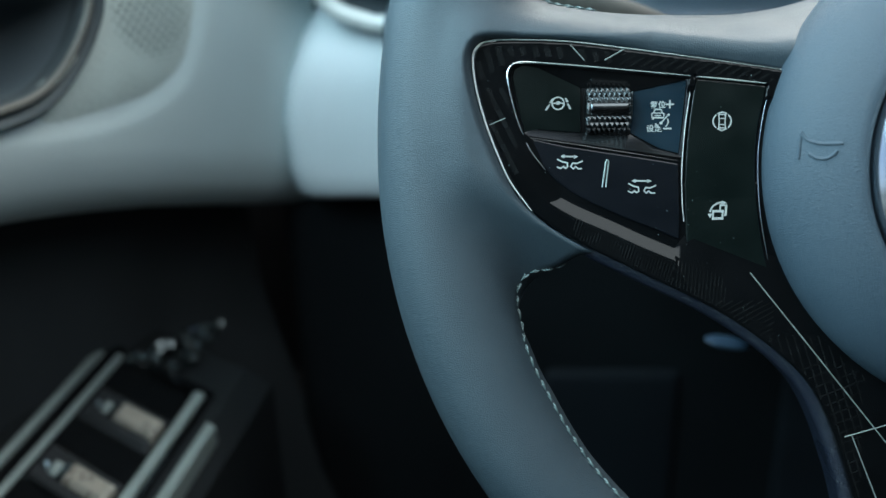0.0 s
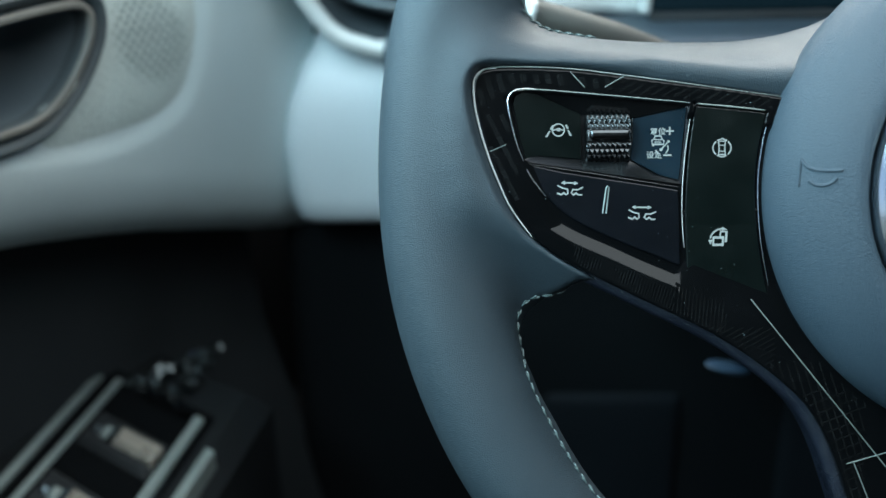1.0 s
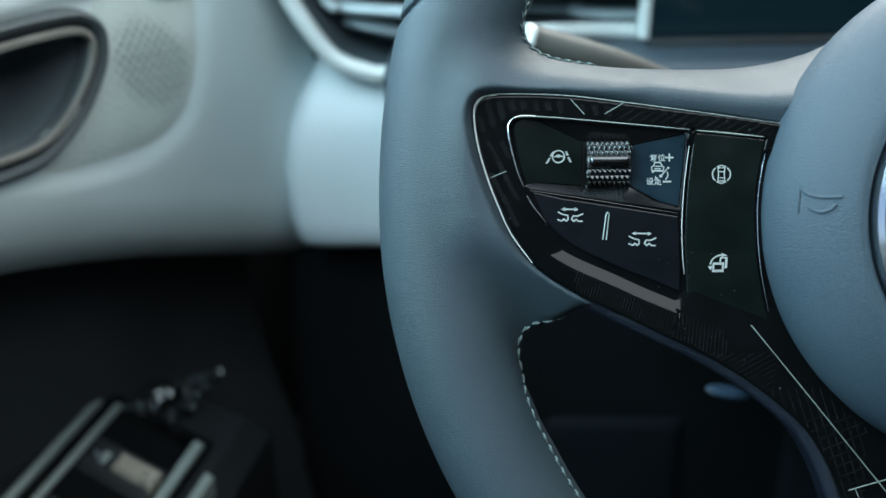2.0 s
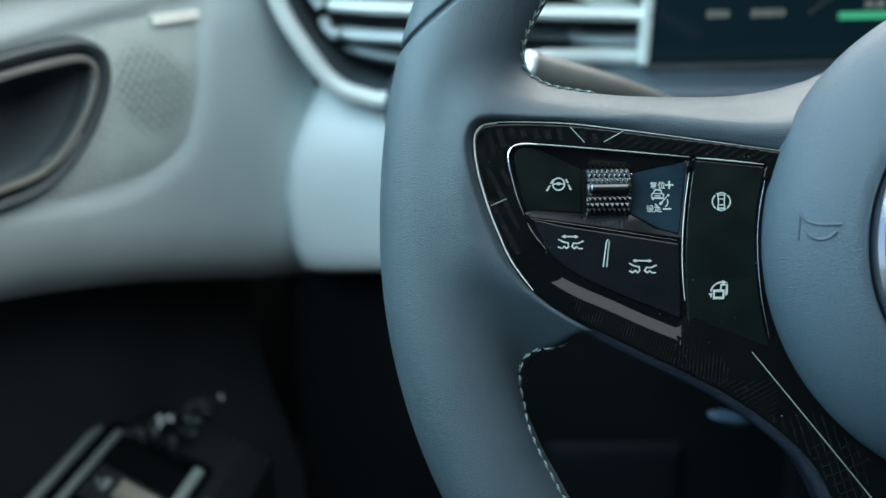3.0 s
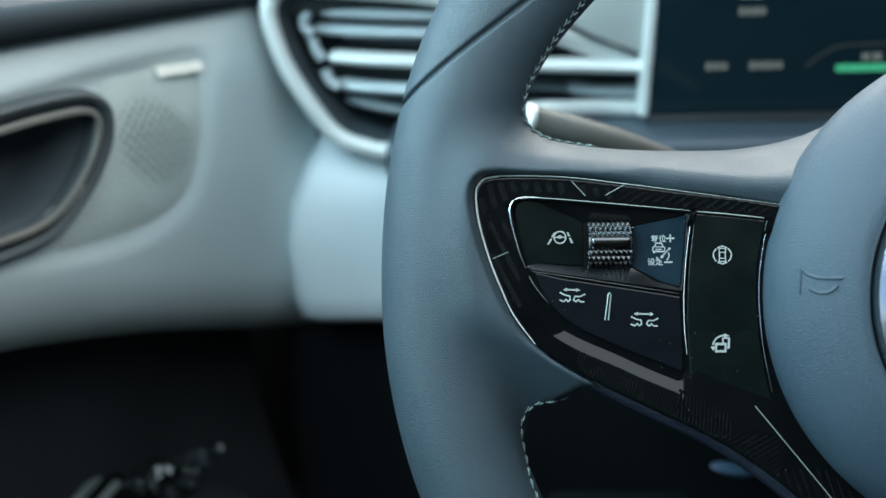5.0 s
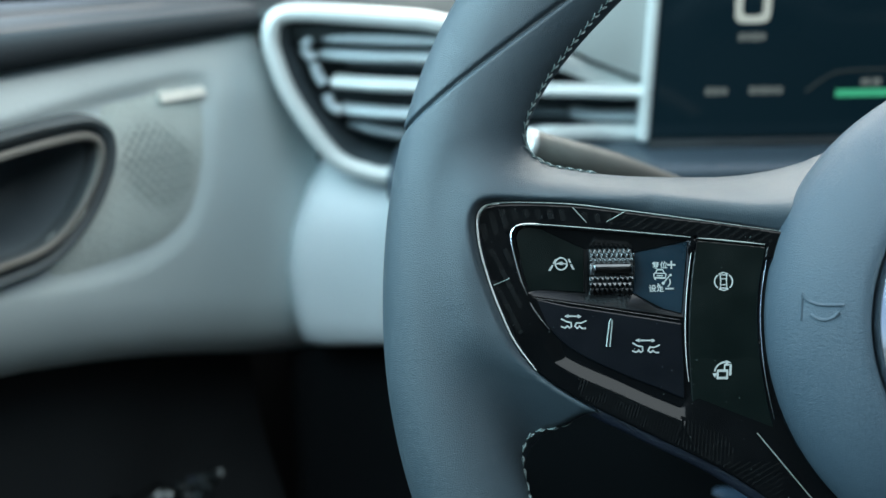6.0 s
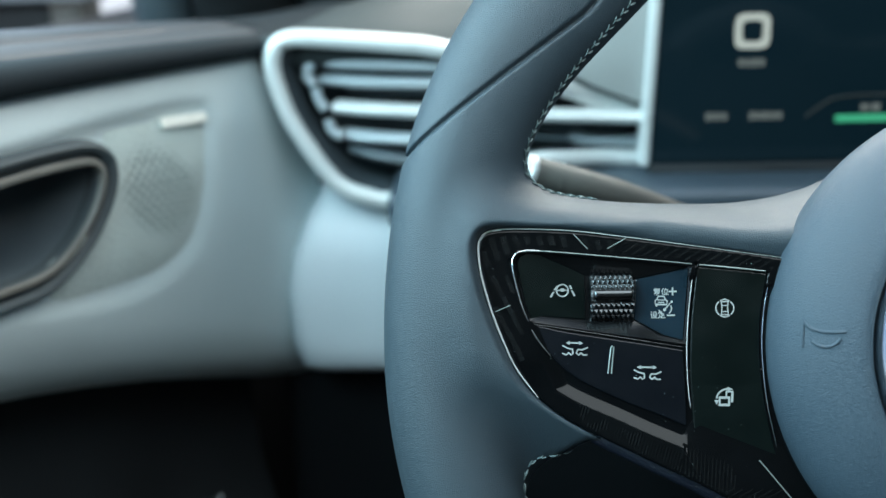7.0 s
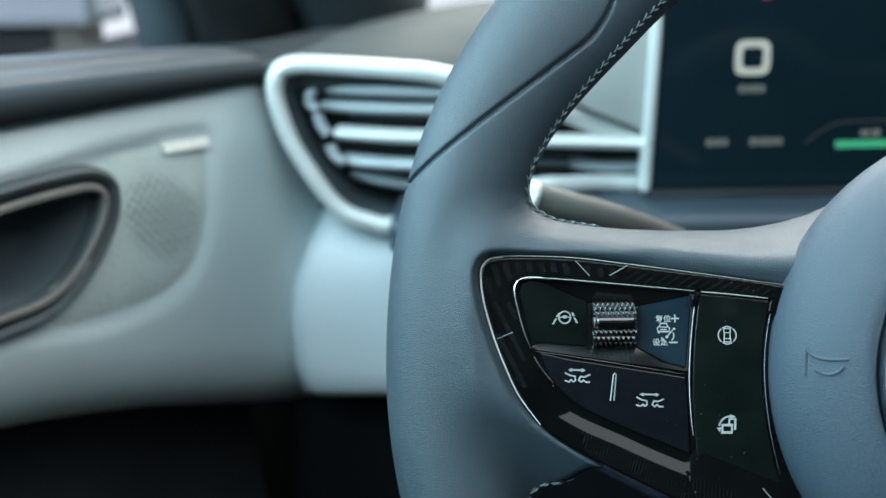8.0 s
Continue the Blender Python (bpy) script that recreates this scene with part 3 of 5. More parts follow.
        for b0, b1, zz, mat in ((0.038, 0.067, 0.0055, WARMSATIN), (0.0325, 0.0375, 0.0045, DARKCHROME), (0.0265, 0.032, 0.0045, GREYSATIN), (0.0185, 0.0245, 0.004, CHROME)):
            part("switch_lip", slab(bmesh.new(), a0 + 0.002 + max(0.0, 0.036 - b0) * 0.35, a0 + 0.015 - max(0.0, 0.036 - b0) * 0.1, b0, b1, 0.0, zz, 0.0022), mat, switch)
    rng = random.Random(4)
    for k in range(22):
        a = -0.004 - 0.0027 * k + rng.uniform(-0.002, 0.002)
        b = 0.014 + 0.0018 * k + rng.uniform(0.0, 0.042) * (1 - k / 23)
        bm = bmesh.new()
        bmesh.ops.create_icosphere(bm, subdivisions=1, radius=0.0045, matrix=Matrix.Translation(rest(a, b, 0.001)) @ pose(0, 0, 0, 40 * k, 25 * k, 0) @ Matrix.Diagonal((1.2, 0.8, 0.7, 1)))
        part("facet_knob", bm, CRYSTAL, arm, "cut crystal mirror control", sharp=5)
    return door


car_door()


# ---- dashboard ----
# The dashboard, its vent and its display are drawn smaller and nearer than they stand; this brings them to size, up to the door.
STAND = Matrix.Translation((-0.151, -0.2813, 0.7636)) @ Matrix.Scale(1.055, 4) @ Matrix.Translation((0.151, 0.2813, -0.7636))


def dashboard():
    dash = thing("dashboard", STAND, "dashboard with a pale grey fascia under a dark top", "dashboard")
    xs_z = [(0.53, -0.248), (0.552, -0.2535), (0.565, -0.2560), (0.583, -0.2575), (0.598, -0.2565), (0.618, -0.2510), (0.634, -0.2430), (0.645, -0.236), (0.67, -0.222)]
    rows = []
    steps = [(-0.004, 0.05), (-0.0015, 0.022), (0.0, 0.012), (0.002, 0.0065), (0.005, 0.003), (0.010, 0.001), (0.018, 0.0)] + [(s, 0.0) for s in np.linspace(0.03, 0.6, 24)]
    for dx, back in steps:
        row = []
        for y, z in ((0.30, 0.554), (0.24, 0.550), (0.212, 0.549), (0.2045, 0.5502), (0.201, 0.5545), (0.2, 0.565), (0.1995, 0.59), (0.2, 0.61), (0.203, 0.63), (0.209, 0.645), (0.222, 0.66), (0.26, 0.668)):
            edge = float(np.interp(z, [a for a, _ in xs_z], [b for _, b in xs_z]))
            x = edge + dx
            top = float(np.interp(x, [-0.26, -0.236, -0.222, -0.1985, -0.165, -0.13, -0.09], [0.668, 0.664, 0.650, 0.640, 0.646, 0.6535, 0.659]))
            row.append((x, y + back, z if z < 0.61 else 0.61 + (z - 0.61) * (top - 0.61) / 0.058))
        rows.append(row)
    grid_mesh("lower_fascia", rows, FASCIA, dash, "pale blue-grey lower dashboard fascia")
    # black knee bolster and closing end
    part("knee_bolster", box(bmesh.new(), (-0.27, 0.235, 0.12), (0.85, 0.6, 0.543), 0.02), KNEE, dash, "black knee bolster")
    # lower panels coloured a little lighter, for the bolster's less shaded part
    for x0, x1, z1 in ((-0.124, -0.042, 0.428), (0.016, 0.15, 0.432)):
        part("knee_panel", box(bmesh.new(), (x0, 0.231, 0.16), (x1, 0.25, z1), 0.008), KNEEPANEL, dash, "panel in the knee bolster, coloured lighter as if better lit")
    # dark top, rolling over into the windscreen base
    rows = []
    for x in list(np.linspace(-0.262, -0.25, 3)) + list(np.linspace(-0.24, 0.96, 30)):
        lift = 0.004 * math.exp(-((x + 0.12) / 0.12) ** 2) + 0.010 * min(1.0, max(0.0, (x + 0.235) / 0.07))
        end = 0.055 * max(0.0, (-0.262 - x) / 0.14)
        lift -= 0.02 * (max(0.0, -0.232 - x) / 0.03) ** 2
        sink = float(np.interp(x, [-0.24, -0.2, -0.17, -0.135], [0.0, 0.0035, 0.007, 0.012]))
        row = [(x, y + end, z + lift * min(1, max(0, y - 0.206) / 0.05) - sink * (1 - min(1, max(0, y - 0.206) / 0.09))) for y, z in ((0.27, 0.700), (0.212, 0.704), (0.2055, 0.716), (0.2075, 0.7195), (0.213, 0.7215), (0.224, 0.7232), (0.24, 0.7242), (0.265, 0.7248), (0.30, 0.7245), (0.42, 0.722), (0.62, 0.712), (1.02, 0.68))]
        rows.append(row)
    grid_mesh("top_pad", rows, TOPPAD, dash, "dark grey soft dashboard top")
    # grey face between vent and display, ledge under the display
    face = [(-0.128, 0.80), (-0.128, 0.706), (-0.1166, 0.6985), (-0.1058, 0.6930), (-0.095, 0.6885), (-0.083, 0.684), (0.29, 0.684), (0.29, 0.80)]
    part("centre_face", prism(face, 0.0, 0.030, 0.003, place=lambda a, b, c: (a, 0.2345 - c, b)), HOOD, dash, "grey face behind the display")
    part("ledge", box(bmesh.new(), (-0.20, 0.165, 0.636), (0.32, 0.25, 0.652), 0.005), LEDGE, dash, "dark blue-grey ledge under the display")
    return dash


dashboard()


def air_vent():
    vent = thing("air_vent", STAND @ pose(-0.17, 0.205, 0.68), "silver-framed dashboard air vent with grey slats", "air vent")
    back = Matrix.Translation((0.17, -0.205, -0.68))
    line = spline([(-0.2545, 0.7055), (-0.2538, 0.7113), (-0.2516, 0.7157), (-0.2477, 0.718), (-0.2405, 0.7188), (-0.2233, 0.7176), (-0.1971, 0.7152), (-0.1762, 0.7124), (-0.14, 0.7025), (-0.1166, 0.6917), (-0.1058, 0.6864), (-0.095, 0.6819), (-0.083, 0.6772), (-0.065, 0.672), (-0.060, 0.664), (-0.066, 0.6575), (-0.0834, 0.6558), (-0.0998, 0.6567), (-0.1162, 0.6578), (-0.1326, 0.6585), (-0.168, 0.6515), (-0.2002, 0.6411), (-0.2138, 0.6431), (-0.224, 0.6473), (-0.2316, 0.6547), (-0.2408, 0.6687), (-0.2483, 0.6826), (-0.2527, 0.6962)], 5, True)
    c = line.mean(0)

    def recede(x):
        k = min(max((x + 0.135) / 0.045, 0), 1)
        return 0.0165 * k * k * (3 - 2 * k)

    def ring(s, y):
        return [back @ Vector((c[0] + (x - c[0]) * s, y + recede(x), c[1] + (z - c[1]) * s)) for x, z in line]

    part("frame", tube(ring(1.0, 0.202), 0.0043, 12, True, squash=1.0, up=(0, 1, 0)), SATIN, vent, "bright satin silver frame")
    rings = [ring(0.99, 0.203), ring(0.93, 0.205), ring(0.90, 0.212), ring(0.86, 0.245)]
    n = len(line)
    verts = [p for r in rings for p in r]
    faces = [(k * n + i, k * n + (i + 1) % n, (k + 1) * n + (i + 1) % n, (k + 1) * n + i) for k in range(3) for i in range(n)]
    faces.append([3 * n + i for i in range(n)])
    mesh_object("housing", verts, faces, SHADOWBLACK, vent, "black vent housing", True, 50)
    # lower and rear slats take a darkened slat grey in place of shade
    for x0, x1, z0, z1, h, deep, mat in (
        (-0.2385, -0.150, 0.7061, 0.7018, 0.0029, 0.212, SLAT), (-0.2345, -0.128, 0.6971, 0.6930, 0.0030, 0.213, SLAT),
        (-0.2275, -0.081, 0.6838, 0.6774, 0.0035, 0.210, SATIN), (-0.2253, -0.140, 0.6699, 0.6655, 0.0030, 0.213, SLAT), (-0.2195, -0.165, 0.6619, 0.6520, 0.0030, 0.217, SHADESLAT),
        (-0.2215, -0.118, 0.6900, 0.6865, 0.0024, 0.228, SHADESLAT), (-0.112, -0.079, 0.6637, 0.6629, 0.0028, 0.224, SLAT), (-0.150, -0.115, 0.6665, 0.6640, 0.0022, 0.230, SHADESLAT)):
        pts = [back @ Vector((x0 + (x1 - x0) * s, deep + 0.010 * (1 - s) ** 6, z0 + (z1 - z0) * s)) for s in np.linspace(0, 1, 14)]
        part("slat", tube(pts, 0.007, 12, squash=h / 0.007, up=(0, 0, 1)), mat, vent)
    for ends in (((-0.2375, 0.7064), (-0.2408, 0.7004), (-0.2368, 0.6957)), ((-0.2368, 0.6940), (-0.2352, 0.6880), (-0.2322, 0.6838)), ((-0.2313, 0.6786), (-0.2300, 0.6738), (-0.2255, 0.6700))):
        pts = [back @ Vector((x, 0.213, z)) for x, z in spline(ends, 6)]
        part("slat_link", tube(pts, 0.0027, 8), SLAT, vent)
    return vent


air_vent()


def instrument_display():
    panel = thing("instrument_display", STAND @ pose(0.06, 0.2, 0.655), "dark instrument display with a silver edge", "display")
    back = Matrix.Translation((-0.06, -0.2, -0.655))

    def plate(x0, x1, z0, z1, y0, y1, bevel=0.001):
        bm = box(bmesh.new(), (x0, y0, z0), (x1, y1, z1), bevel, back)
        for vert in bm.verts:
            vert.co.x += 0.046 * vert.co.z
        return bm

    part("screen", plate(-0.0785, 0.20, 0.6565, 0.782, 0.2, 0.210, 0.002), GLASSBLACK, panel, "dark glass screen with a faint teal glow")
    part("side_edge", plate(-0.0835, -0.0788, 0.6555, 0.784, 0.1985, 0.212, 0.0015), SATIN, panel, "bright silver side edge")
    part("lower_edge", plate(-0.0785, 0.20, 0.6500, 0.6560, 0.199, 0.214, 0.0015), BLACK, panel, "black lower edge")
    loop = [(math.copysign(abs(math.cos(t)) ** 0.45, math.cos(t)), math.copysign(abs(math.sin(t)) ** 0.45, math.sin(t))) for t in np.arange(48) * 2 * math.pi / 48]
    bm = bmesh.new()
    outer = [bm.verts.new(back @ Vector((-0.0343 + 0.0080 * a, 0.1994, 0.7171 + 0.0080 * b))) for a, b in loop]
    inner = [bm.verts.new(back @ Vector((-0.0343 + 0.0046 * a, 0.1994, 0.7171 + 0.0046 * b))) for a, b in loop]
    for i in range(48):
        bm.faces.new((outer[i], outer[(i + 1) % 48], inner[(i + 1) % 48], inner[i]))
    part("digit_zero", bm, GLOW, panel, "white digit 0")
    bm = bmesh.new()
    curve = spline([(-0.008, 0.1994, 0.6775), (0.000, 0.1994, 0.6835), (0.008, 0.1994, 0.6865), (0.03, 0.1994, 0.6872)], 6)
    tube([back @ Vector(q) for q in curve], 0.0009, 6, squash=0.3, up=(0, 1, 0), bm=bm, taper=lambda x: 0.65)
    part("gauge_curve", bm, FAINTGLOW, panel, "faint grey-green curve")
    rng = random.Random(7)
    for x, z, w, h, mat, count in ((-0.0340, 0.7030, 0.0125, 0.0042, DIMGLOW, 4), (-0.0486, 0.6785, 0.0105, 0.0040, DIMGLOW, 3), (-0.0262, 0.6785, 0.0155, 0.0042, DIMGLOW, 5),
                                   (0.024, 0.6765, 0.037, 0.0034, GREENGLOW, 1), (0.021, 0.6815, 0.010, 0.0036, DIMGLOW, 2), (0.036, 0.6815, 0.010, 0.0036, DIMGLOW, 2), (-0.0295, 0.7455, 0.004, 0.005, REDGLOW, 1)):
        for k in range(count):
            wide, tall = w / count * (0.78 if count > 1 else 1), h * (rng.uniform(0.75, 1.0) if count > 1 else 1)
            mx = x - w / 2 + w * (k + 0.5) / count
            bm = bmesh.new()
            bm.faces.new([bm.verts.new(back @ Vector((mx + a * wide / 2, 0.1994, z + b * tall / 2))) for a, b in ((-1, -1), (1, -1), (1, 1), (-1, 1))])
            part("mark", bm, mat, panel)
    return panel


instrument_display()


def steering_column():
    column = thing("steering_column", BASE, "black steering column cover with a warm grey stalk", "steering column")
    rows = []
    for s in np.linspace(0, 1, 8):
        y, half, z0, z1 = 0.035 + 0.24 * s, 0.052 + 0.01 * s, -0.055 - 0.03 * s, 0.035 + 0.01 * s
        rows.append([(half * math.copysign(abs(math.cos(t)) ** 0.5, math.cos(t)), y, (z0 + z1) / 2 + (z1 - z0) / 2 * math.copysign(abs(math.sin(t)) ** 0.5, math.sin(t))) for t in np.arange(33) * 2 * math.pi / 32])
    grid_mesh("cowl", rows, KNEE, column, "black plastic column cover")
    inv = BASE.inverted()
    bend = [Vector(p) for p in spline([(-0.1388, 0.108, 0.6764), (-0.1323, 0.110, 0.6741), (-0.1191, 0.113, 0.6696), (-0.1055, 0.117, 0.6646), (-0.0927, 0.121, 0.6594), (-0.0817, 0.126, 0.6545), (-0.045, 0.145, 0.636)], 5)]
    tip, root = bend[0], bend[0] + (bend[3] - bend[0]).normalized() * 0.12
    pts = [inv @ p for p in bend]
    stalk = part("stalk", tube(pts, 0.0061, 16, taper=lambda s: 1.0 - 0.35 * max(0, s - 0.5) / 0.5), STALKGREY, column, "warm grey indicator stalk")
    pts = [inv @ (tip + (root - tip) * s) for s in (-0.006, 0.0, 0.008, 0.015)]
    part("end_cap", tube(pts, 0.0065, 16, taper=lambda s: 0.9 if s == 0 else 1.0), SATIN, stalk, "bright end cap")
    for a, b in ((3, 4), (7, 8), (11, 12)):
        part("ring_joint", tube([inv @ bend[a], inv @ (bend[a] * 0.6 + bend[b] * 0.4)], 0.0063, 16), STALKGREY, stalk)
    # added blob, its blue colour stands in for a blurred highlight
    bm = bmesh.new()
    bmesh.ops.create_uvsphere(bm, u_segments=24, v_segments=12, radius=1.0, matrix=inv @ Matrix.Translation((-0.045, 0.13, 0.5085)) @ pose(0, 0, 0, 0, 10, 0) @ Matrix.Diagonal((0.0105, 0.005, 0.0021, 1)))
    part("glint_blob", bm, BLUEGLINT, column, "small blue-black blob that stands in for a blurred highlight")
    return column


steering_column()


# ---- outside the side window ----
def side_mirror():
    m = thing("side_mirror", pose(-0.575, 0.64, 0.692), "silver-blue door mirror outside the side window", "door mirror")
    bm = box(bmesh.new(), (-0.13, -0.03, 0.022), (0.083, 0.06, 0.16), 0.009)
    part("shell", bm, BODY, m, "silver-blue painted shell")
    part("mirror_glass", box(bmesh.new(), (-0.124, -0.034, 0.029), (0.079, -0.0305, 0.153), 0.001), MIRROR, m, "mirror glass")
    part("arm", box(bmesh.new(), (0.03, 0.0, -0.004), (0.062, 0.05, 0.026), 0.008), STALKGREY, m, "warm grey mirror arm")
    part("foot", box(bmesh.new(), (-0.16, 0.0, -0.05), (0.035, 0.05, 0.020), 0.008), BLACK, m, "black mirror foot")
    return m


side_mirror()


# ---- steering wheel ----
PANEL = spline([(-156.6, 27.2), (-156.2, 29.8), (-155.0, 31.6), (-152.8, 32.6), (-146.4, 33.1), (-130.4, 32.4), (-114.5, 30.4), (-98.6, 28.1), (-82.8, 26.0), (-69.6, 23.7), (-58, 21), (-40, 0), (-30, -60), (-12, -150), (-38, -152), (-42, -120), (-46, -101), (-49, -91), (-54, -77), (-61, -65), (-73, -54), (-88, -44), (-106, -35), (-125, -25.5), (-138, -17), (-146, -7), (-153, 10), (-156, 22)], 3, True)
SPOKE = spline([(-160, 36), (-147, 49), (-134, 46), (-118, 43), (-100, 42), (-82, 42.3), (-70, 44.0), (-63, 45.6), (-57, 47.5), (-45, 49), (-35, 10), (-60, -26), (-95, -29), (-124, -31), (-133, -36), (-143, -47), (-152, -40), (-160, -12), (-164, 12)], 3, True)
OPENING = spline([(-100, -36), (-122, -29.6), (-129, -34.6), (-134.9, -36.4), (-138.8, -39.6), (-140.8, -43.8), (-140.6, -50), (-138, -57), (-126, -74), (-60, -120), (-40, -60)], 4, True)
BORDER = np.array([(-156.6, 27.2), (-156.2, 29.8), (-155.0, 31.6), (-152.8, 32.6), (-146.4, 33.1), (-130.4, 32.4), (-114.5, 30.4), (-98.6, 28.1), (-82.8, 26.0), (-69.6, 23.7), (-58, 21), (-40, 0), (-30, -60), (-12, -150), (-86, -152), (-104, -109), (-146, -7), (-153, 10), (-156, 22)])


BLOCK = np.array([(-143.5, 26.9), (-138, 26.4), (-119, 24.6), (-95.0, 22.0), (-97.4, -0.6), (-120, 2.8), (-142.2, 6.3), (-143.9, 11.5), (-146.2, 22.5), (-145.6, 25.6)])


FACET = spline([(-146, -1.0), (-140, -6.5), (-136, -10.6), (-128, -15.5), (-117, -20.4), (-108, -24.6), (-98, -28.8), (-84, -34.5), (-60, -44)], 4)
VIEW = spline([(-93.4, 21.4), (-92.6, 21.7), (-74.2, 19.6), (-73.6, 18.8), (-75.7, 8), (-76.2, -3), (-75.3, -15), (-73.4, -27), (-71.8, -36), (-80, -33.2), (-94.8, -26.4), (-95.3, -25), (-96.0, -8), (-95.4, 6)], 4, True)
GAP = spline([(-141.6, 4.9), (-131, 3.2), (-120, 1.4), (-98.6, -2.2), (-98.0, -3), (-97.6, -12), (-97.4, -23), (-98.4, -23.8), (-104, -21.4), (-115, -17), (-128, -10.6), (-135.6, -4)], 4, True)


def slab_distance(flat, w, low, high, r):
    a, b = flat + r, np.abs(w - (low + high) / 2) - (high - low) / 2 + r
    return np.minimum(np.maximum(a, b), 0) + np.hypot(np.maximum(a, 0), np.maximum(b, 0)) - r


def leather_body(u, v, w):
    m = -np.abs(u)
    rise = np.clip(v / 95, 0, 1)
    outer = 186 + 3.0 * rise * rise * (3 - 2 * rise)
    wide = np.clip((v - 62) / 40, 0, 1)
    inner = 151 + 1.3 * np.clip(v / 40, 0, 1) + 1.6 * np.clip((-v - 62) / 30, 0, 1) - 5.5 * wide * wide * (3 - 2 * wide)
    across = (np.hypot(u, v) - (outer + inner) / 2) / ((outer - inner) / 2) - 0.12
    e = np.sqrt((across / np.where(across > 0, 0.88, 1.12)) ** 2 + ((w + 12.5) / 16.0) ** 2)
    slab = slab_distance(outline_distance(m, v, SPOKE), w, -24, 5.0, 6)
    slope = (v - 40.5 + 0.1145 * (m + 152) - 0.007 * np.maximum(0, m + 84) ** 2) * 0.85 + (w - 1.0) * 0.53
    slab = -union(-slab, -slope, 6)
    under = (-0.45 * (m + 138) - 0.89 * (v + 21)) * 0.7 + (w - 1.0) * 0.7
    slab = -union(-slab, -under, 4)
    d = union((e - 1) * 16, slab, 12)
    d = -union(-d, outline_distance(m, v, OPENING), 5)
    edge = outline_distance(m, v, PANEL)
    d = -union(-d, -(w - 0.1 - (0.52 + 2.4 * np.clip((-106 - m) / 30, 0, 1)) * np.maximum(edge, -1)) * 0.8, 2.6)
    d = np.maximum(d, -np.maximum(edge - 0.5, -4 - w))
    seam = 0.6 * np.abs(u) + 0.805 * v - 152.5
    along = 0.6 * v - 0.805 * np.abs(u)
    seam = seam - 0.02 * np.maximum(0, along + 44) ** 2
    return d + 1.5 * np.exp(-((seam / 0.65) ** 2)) * (v > 20)


def panel_level(m, v):
    """The raised border slopes down to the controls; along the bottom the slope is one long facet that follows a slightly bent line."""
    border = np.clip((-outline_distance(m, v, BORDER) - 8.0) / 3.6, 0, 1)
    over = v - np.interp(m, FACET[:, 0], FACET[:, 1])
    wide = 2.9 + 16 * np.clip((m + 98.5) / 5, 0, 1) + 3 * np.clip((-137 - m) / 6, 0, 1)
    facet = np.clip(over * 0.88 / wide + 0.5, 0, 1)
    return 2.1 - 1.6 * np.minimum(border, facet)


def panel_body(u, v, w):
    m = -np.abs(u)
    flat = outline_distance(m, v, PANEL)
    top = panel_level(m, v)
    a, b = flat + 0.45, (w - top) * 0.95 + 0.45
    d = np.minimum(np.maximum(a, b), 0) + np.hypot(np.maximum(a, 0), np.maximum(b, 0)) - 0.45
    d = np.maximum(d, -np.maximum(outline_distance(m, v, BLOCK) + 0.4, -5 - w))
    d = np.maximum(d, -np.maximum(np.maximum(outline_distance(m, v, VIEW) - 0.05, -8 - v), -4 - w))
    return np.maximum(d, -6 - w)


def view_top(v):
    """The camera and screen buttons roll away from the driver towards their foot."""
    return np.maximum(1.25 - 0.0009 * np.maximum(0, 10 - v) ** 2, 0.8)


def view_body(u, v, w):
    return np.maximum(slab_distance(outline_distance(u, v, VIEW), w - view_top(v), -3.0, 0.0, 0.22), -2.6 - w)


def gap_body(u, v, w):
    return slab_distance(outline_distance(u, v, GAP), w, -2.0, 1.0, 0.2)


def lip_body(u, v, w):
    m = -np.abs(u)
    flat = np.maximum(outline_distance(m, v, PANEL) - 3.1, np.maximum(-124.5 - m, v + 20))
    return slab_distance(flat, w, -16, -0.8, 3.0)


def to_surface(f, p, rounds=8):
    p = np.array(p, float)
    for _ in range(rounds):
        d = f(*p.T)
        g = np.stack([(f(*(p + 0.1 * k).T) - f(*(p - 0.1 * k).T)) / 0.2 for k in np.eye(3)], 1)
        p = p - 0.8 * d[:, None] * g / np.maximum((g**2).sum(1), 0.05)[:, None]
    return p, g / np.linalg.norm(g, axis=1)[:, None]


def ribbon(bm, line, width, w, closed=False):
    """A flat printed stroke."""
    p = np.array(line, float)
    n = len(p)
    left, right = [], []
    for i in range(n):
        a = p[i - 1] if (i or closed) else p[0]
        b = p[(i + 1) % n] if (i < n - 1 or closed) else p[-1]
        d1, d2 = p[i] - a, b - p[i]
        d = b - a
        d = d / max(np.linalg.norm(d), 1e-9)
        s = np.array((-d[1], d[0])) * width / 2
        k = 1.0
        if np.linalg.norm(d1) > 1e-9 and np.linalg.norm(d2) > 1e-9:
            k = 1 / max(0.5, math.sqrt(max(0.0, (1 + float(d1 @ d2) / (np.linalg.norm(d1) * np.linalg.norm(d2))) / 2)))
        height = w(*p[i]) + 0.2 if callable(w) else w
        left.append(bm.verts.new(at_wheel(*(p[i] + s * k), height)))
        right.append(bm.verts.new(at_wheel(*(p[i] - s * k), height)))
    for i in range(n if closed else n - 1):
        j = (i + 1) % n
        bm.faces.new((left[i], right[i], right[j], left[j]))


def patch(bm, points, w):
    bm.faces.new([bm.verts.new(at_wheel(u, v, w(u, v) + 0.2 if callable(w) else w)) for u, v in points])


def arc(cu, cv, ru, rv, a0, a1, n=14):
    return [(cu + ru * math.cos(radians(a)), cv + rv * math.sin(radians(a))) for a in np.linspace(a0, a1, n)]


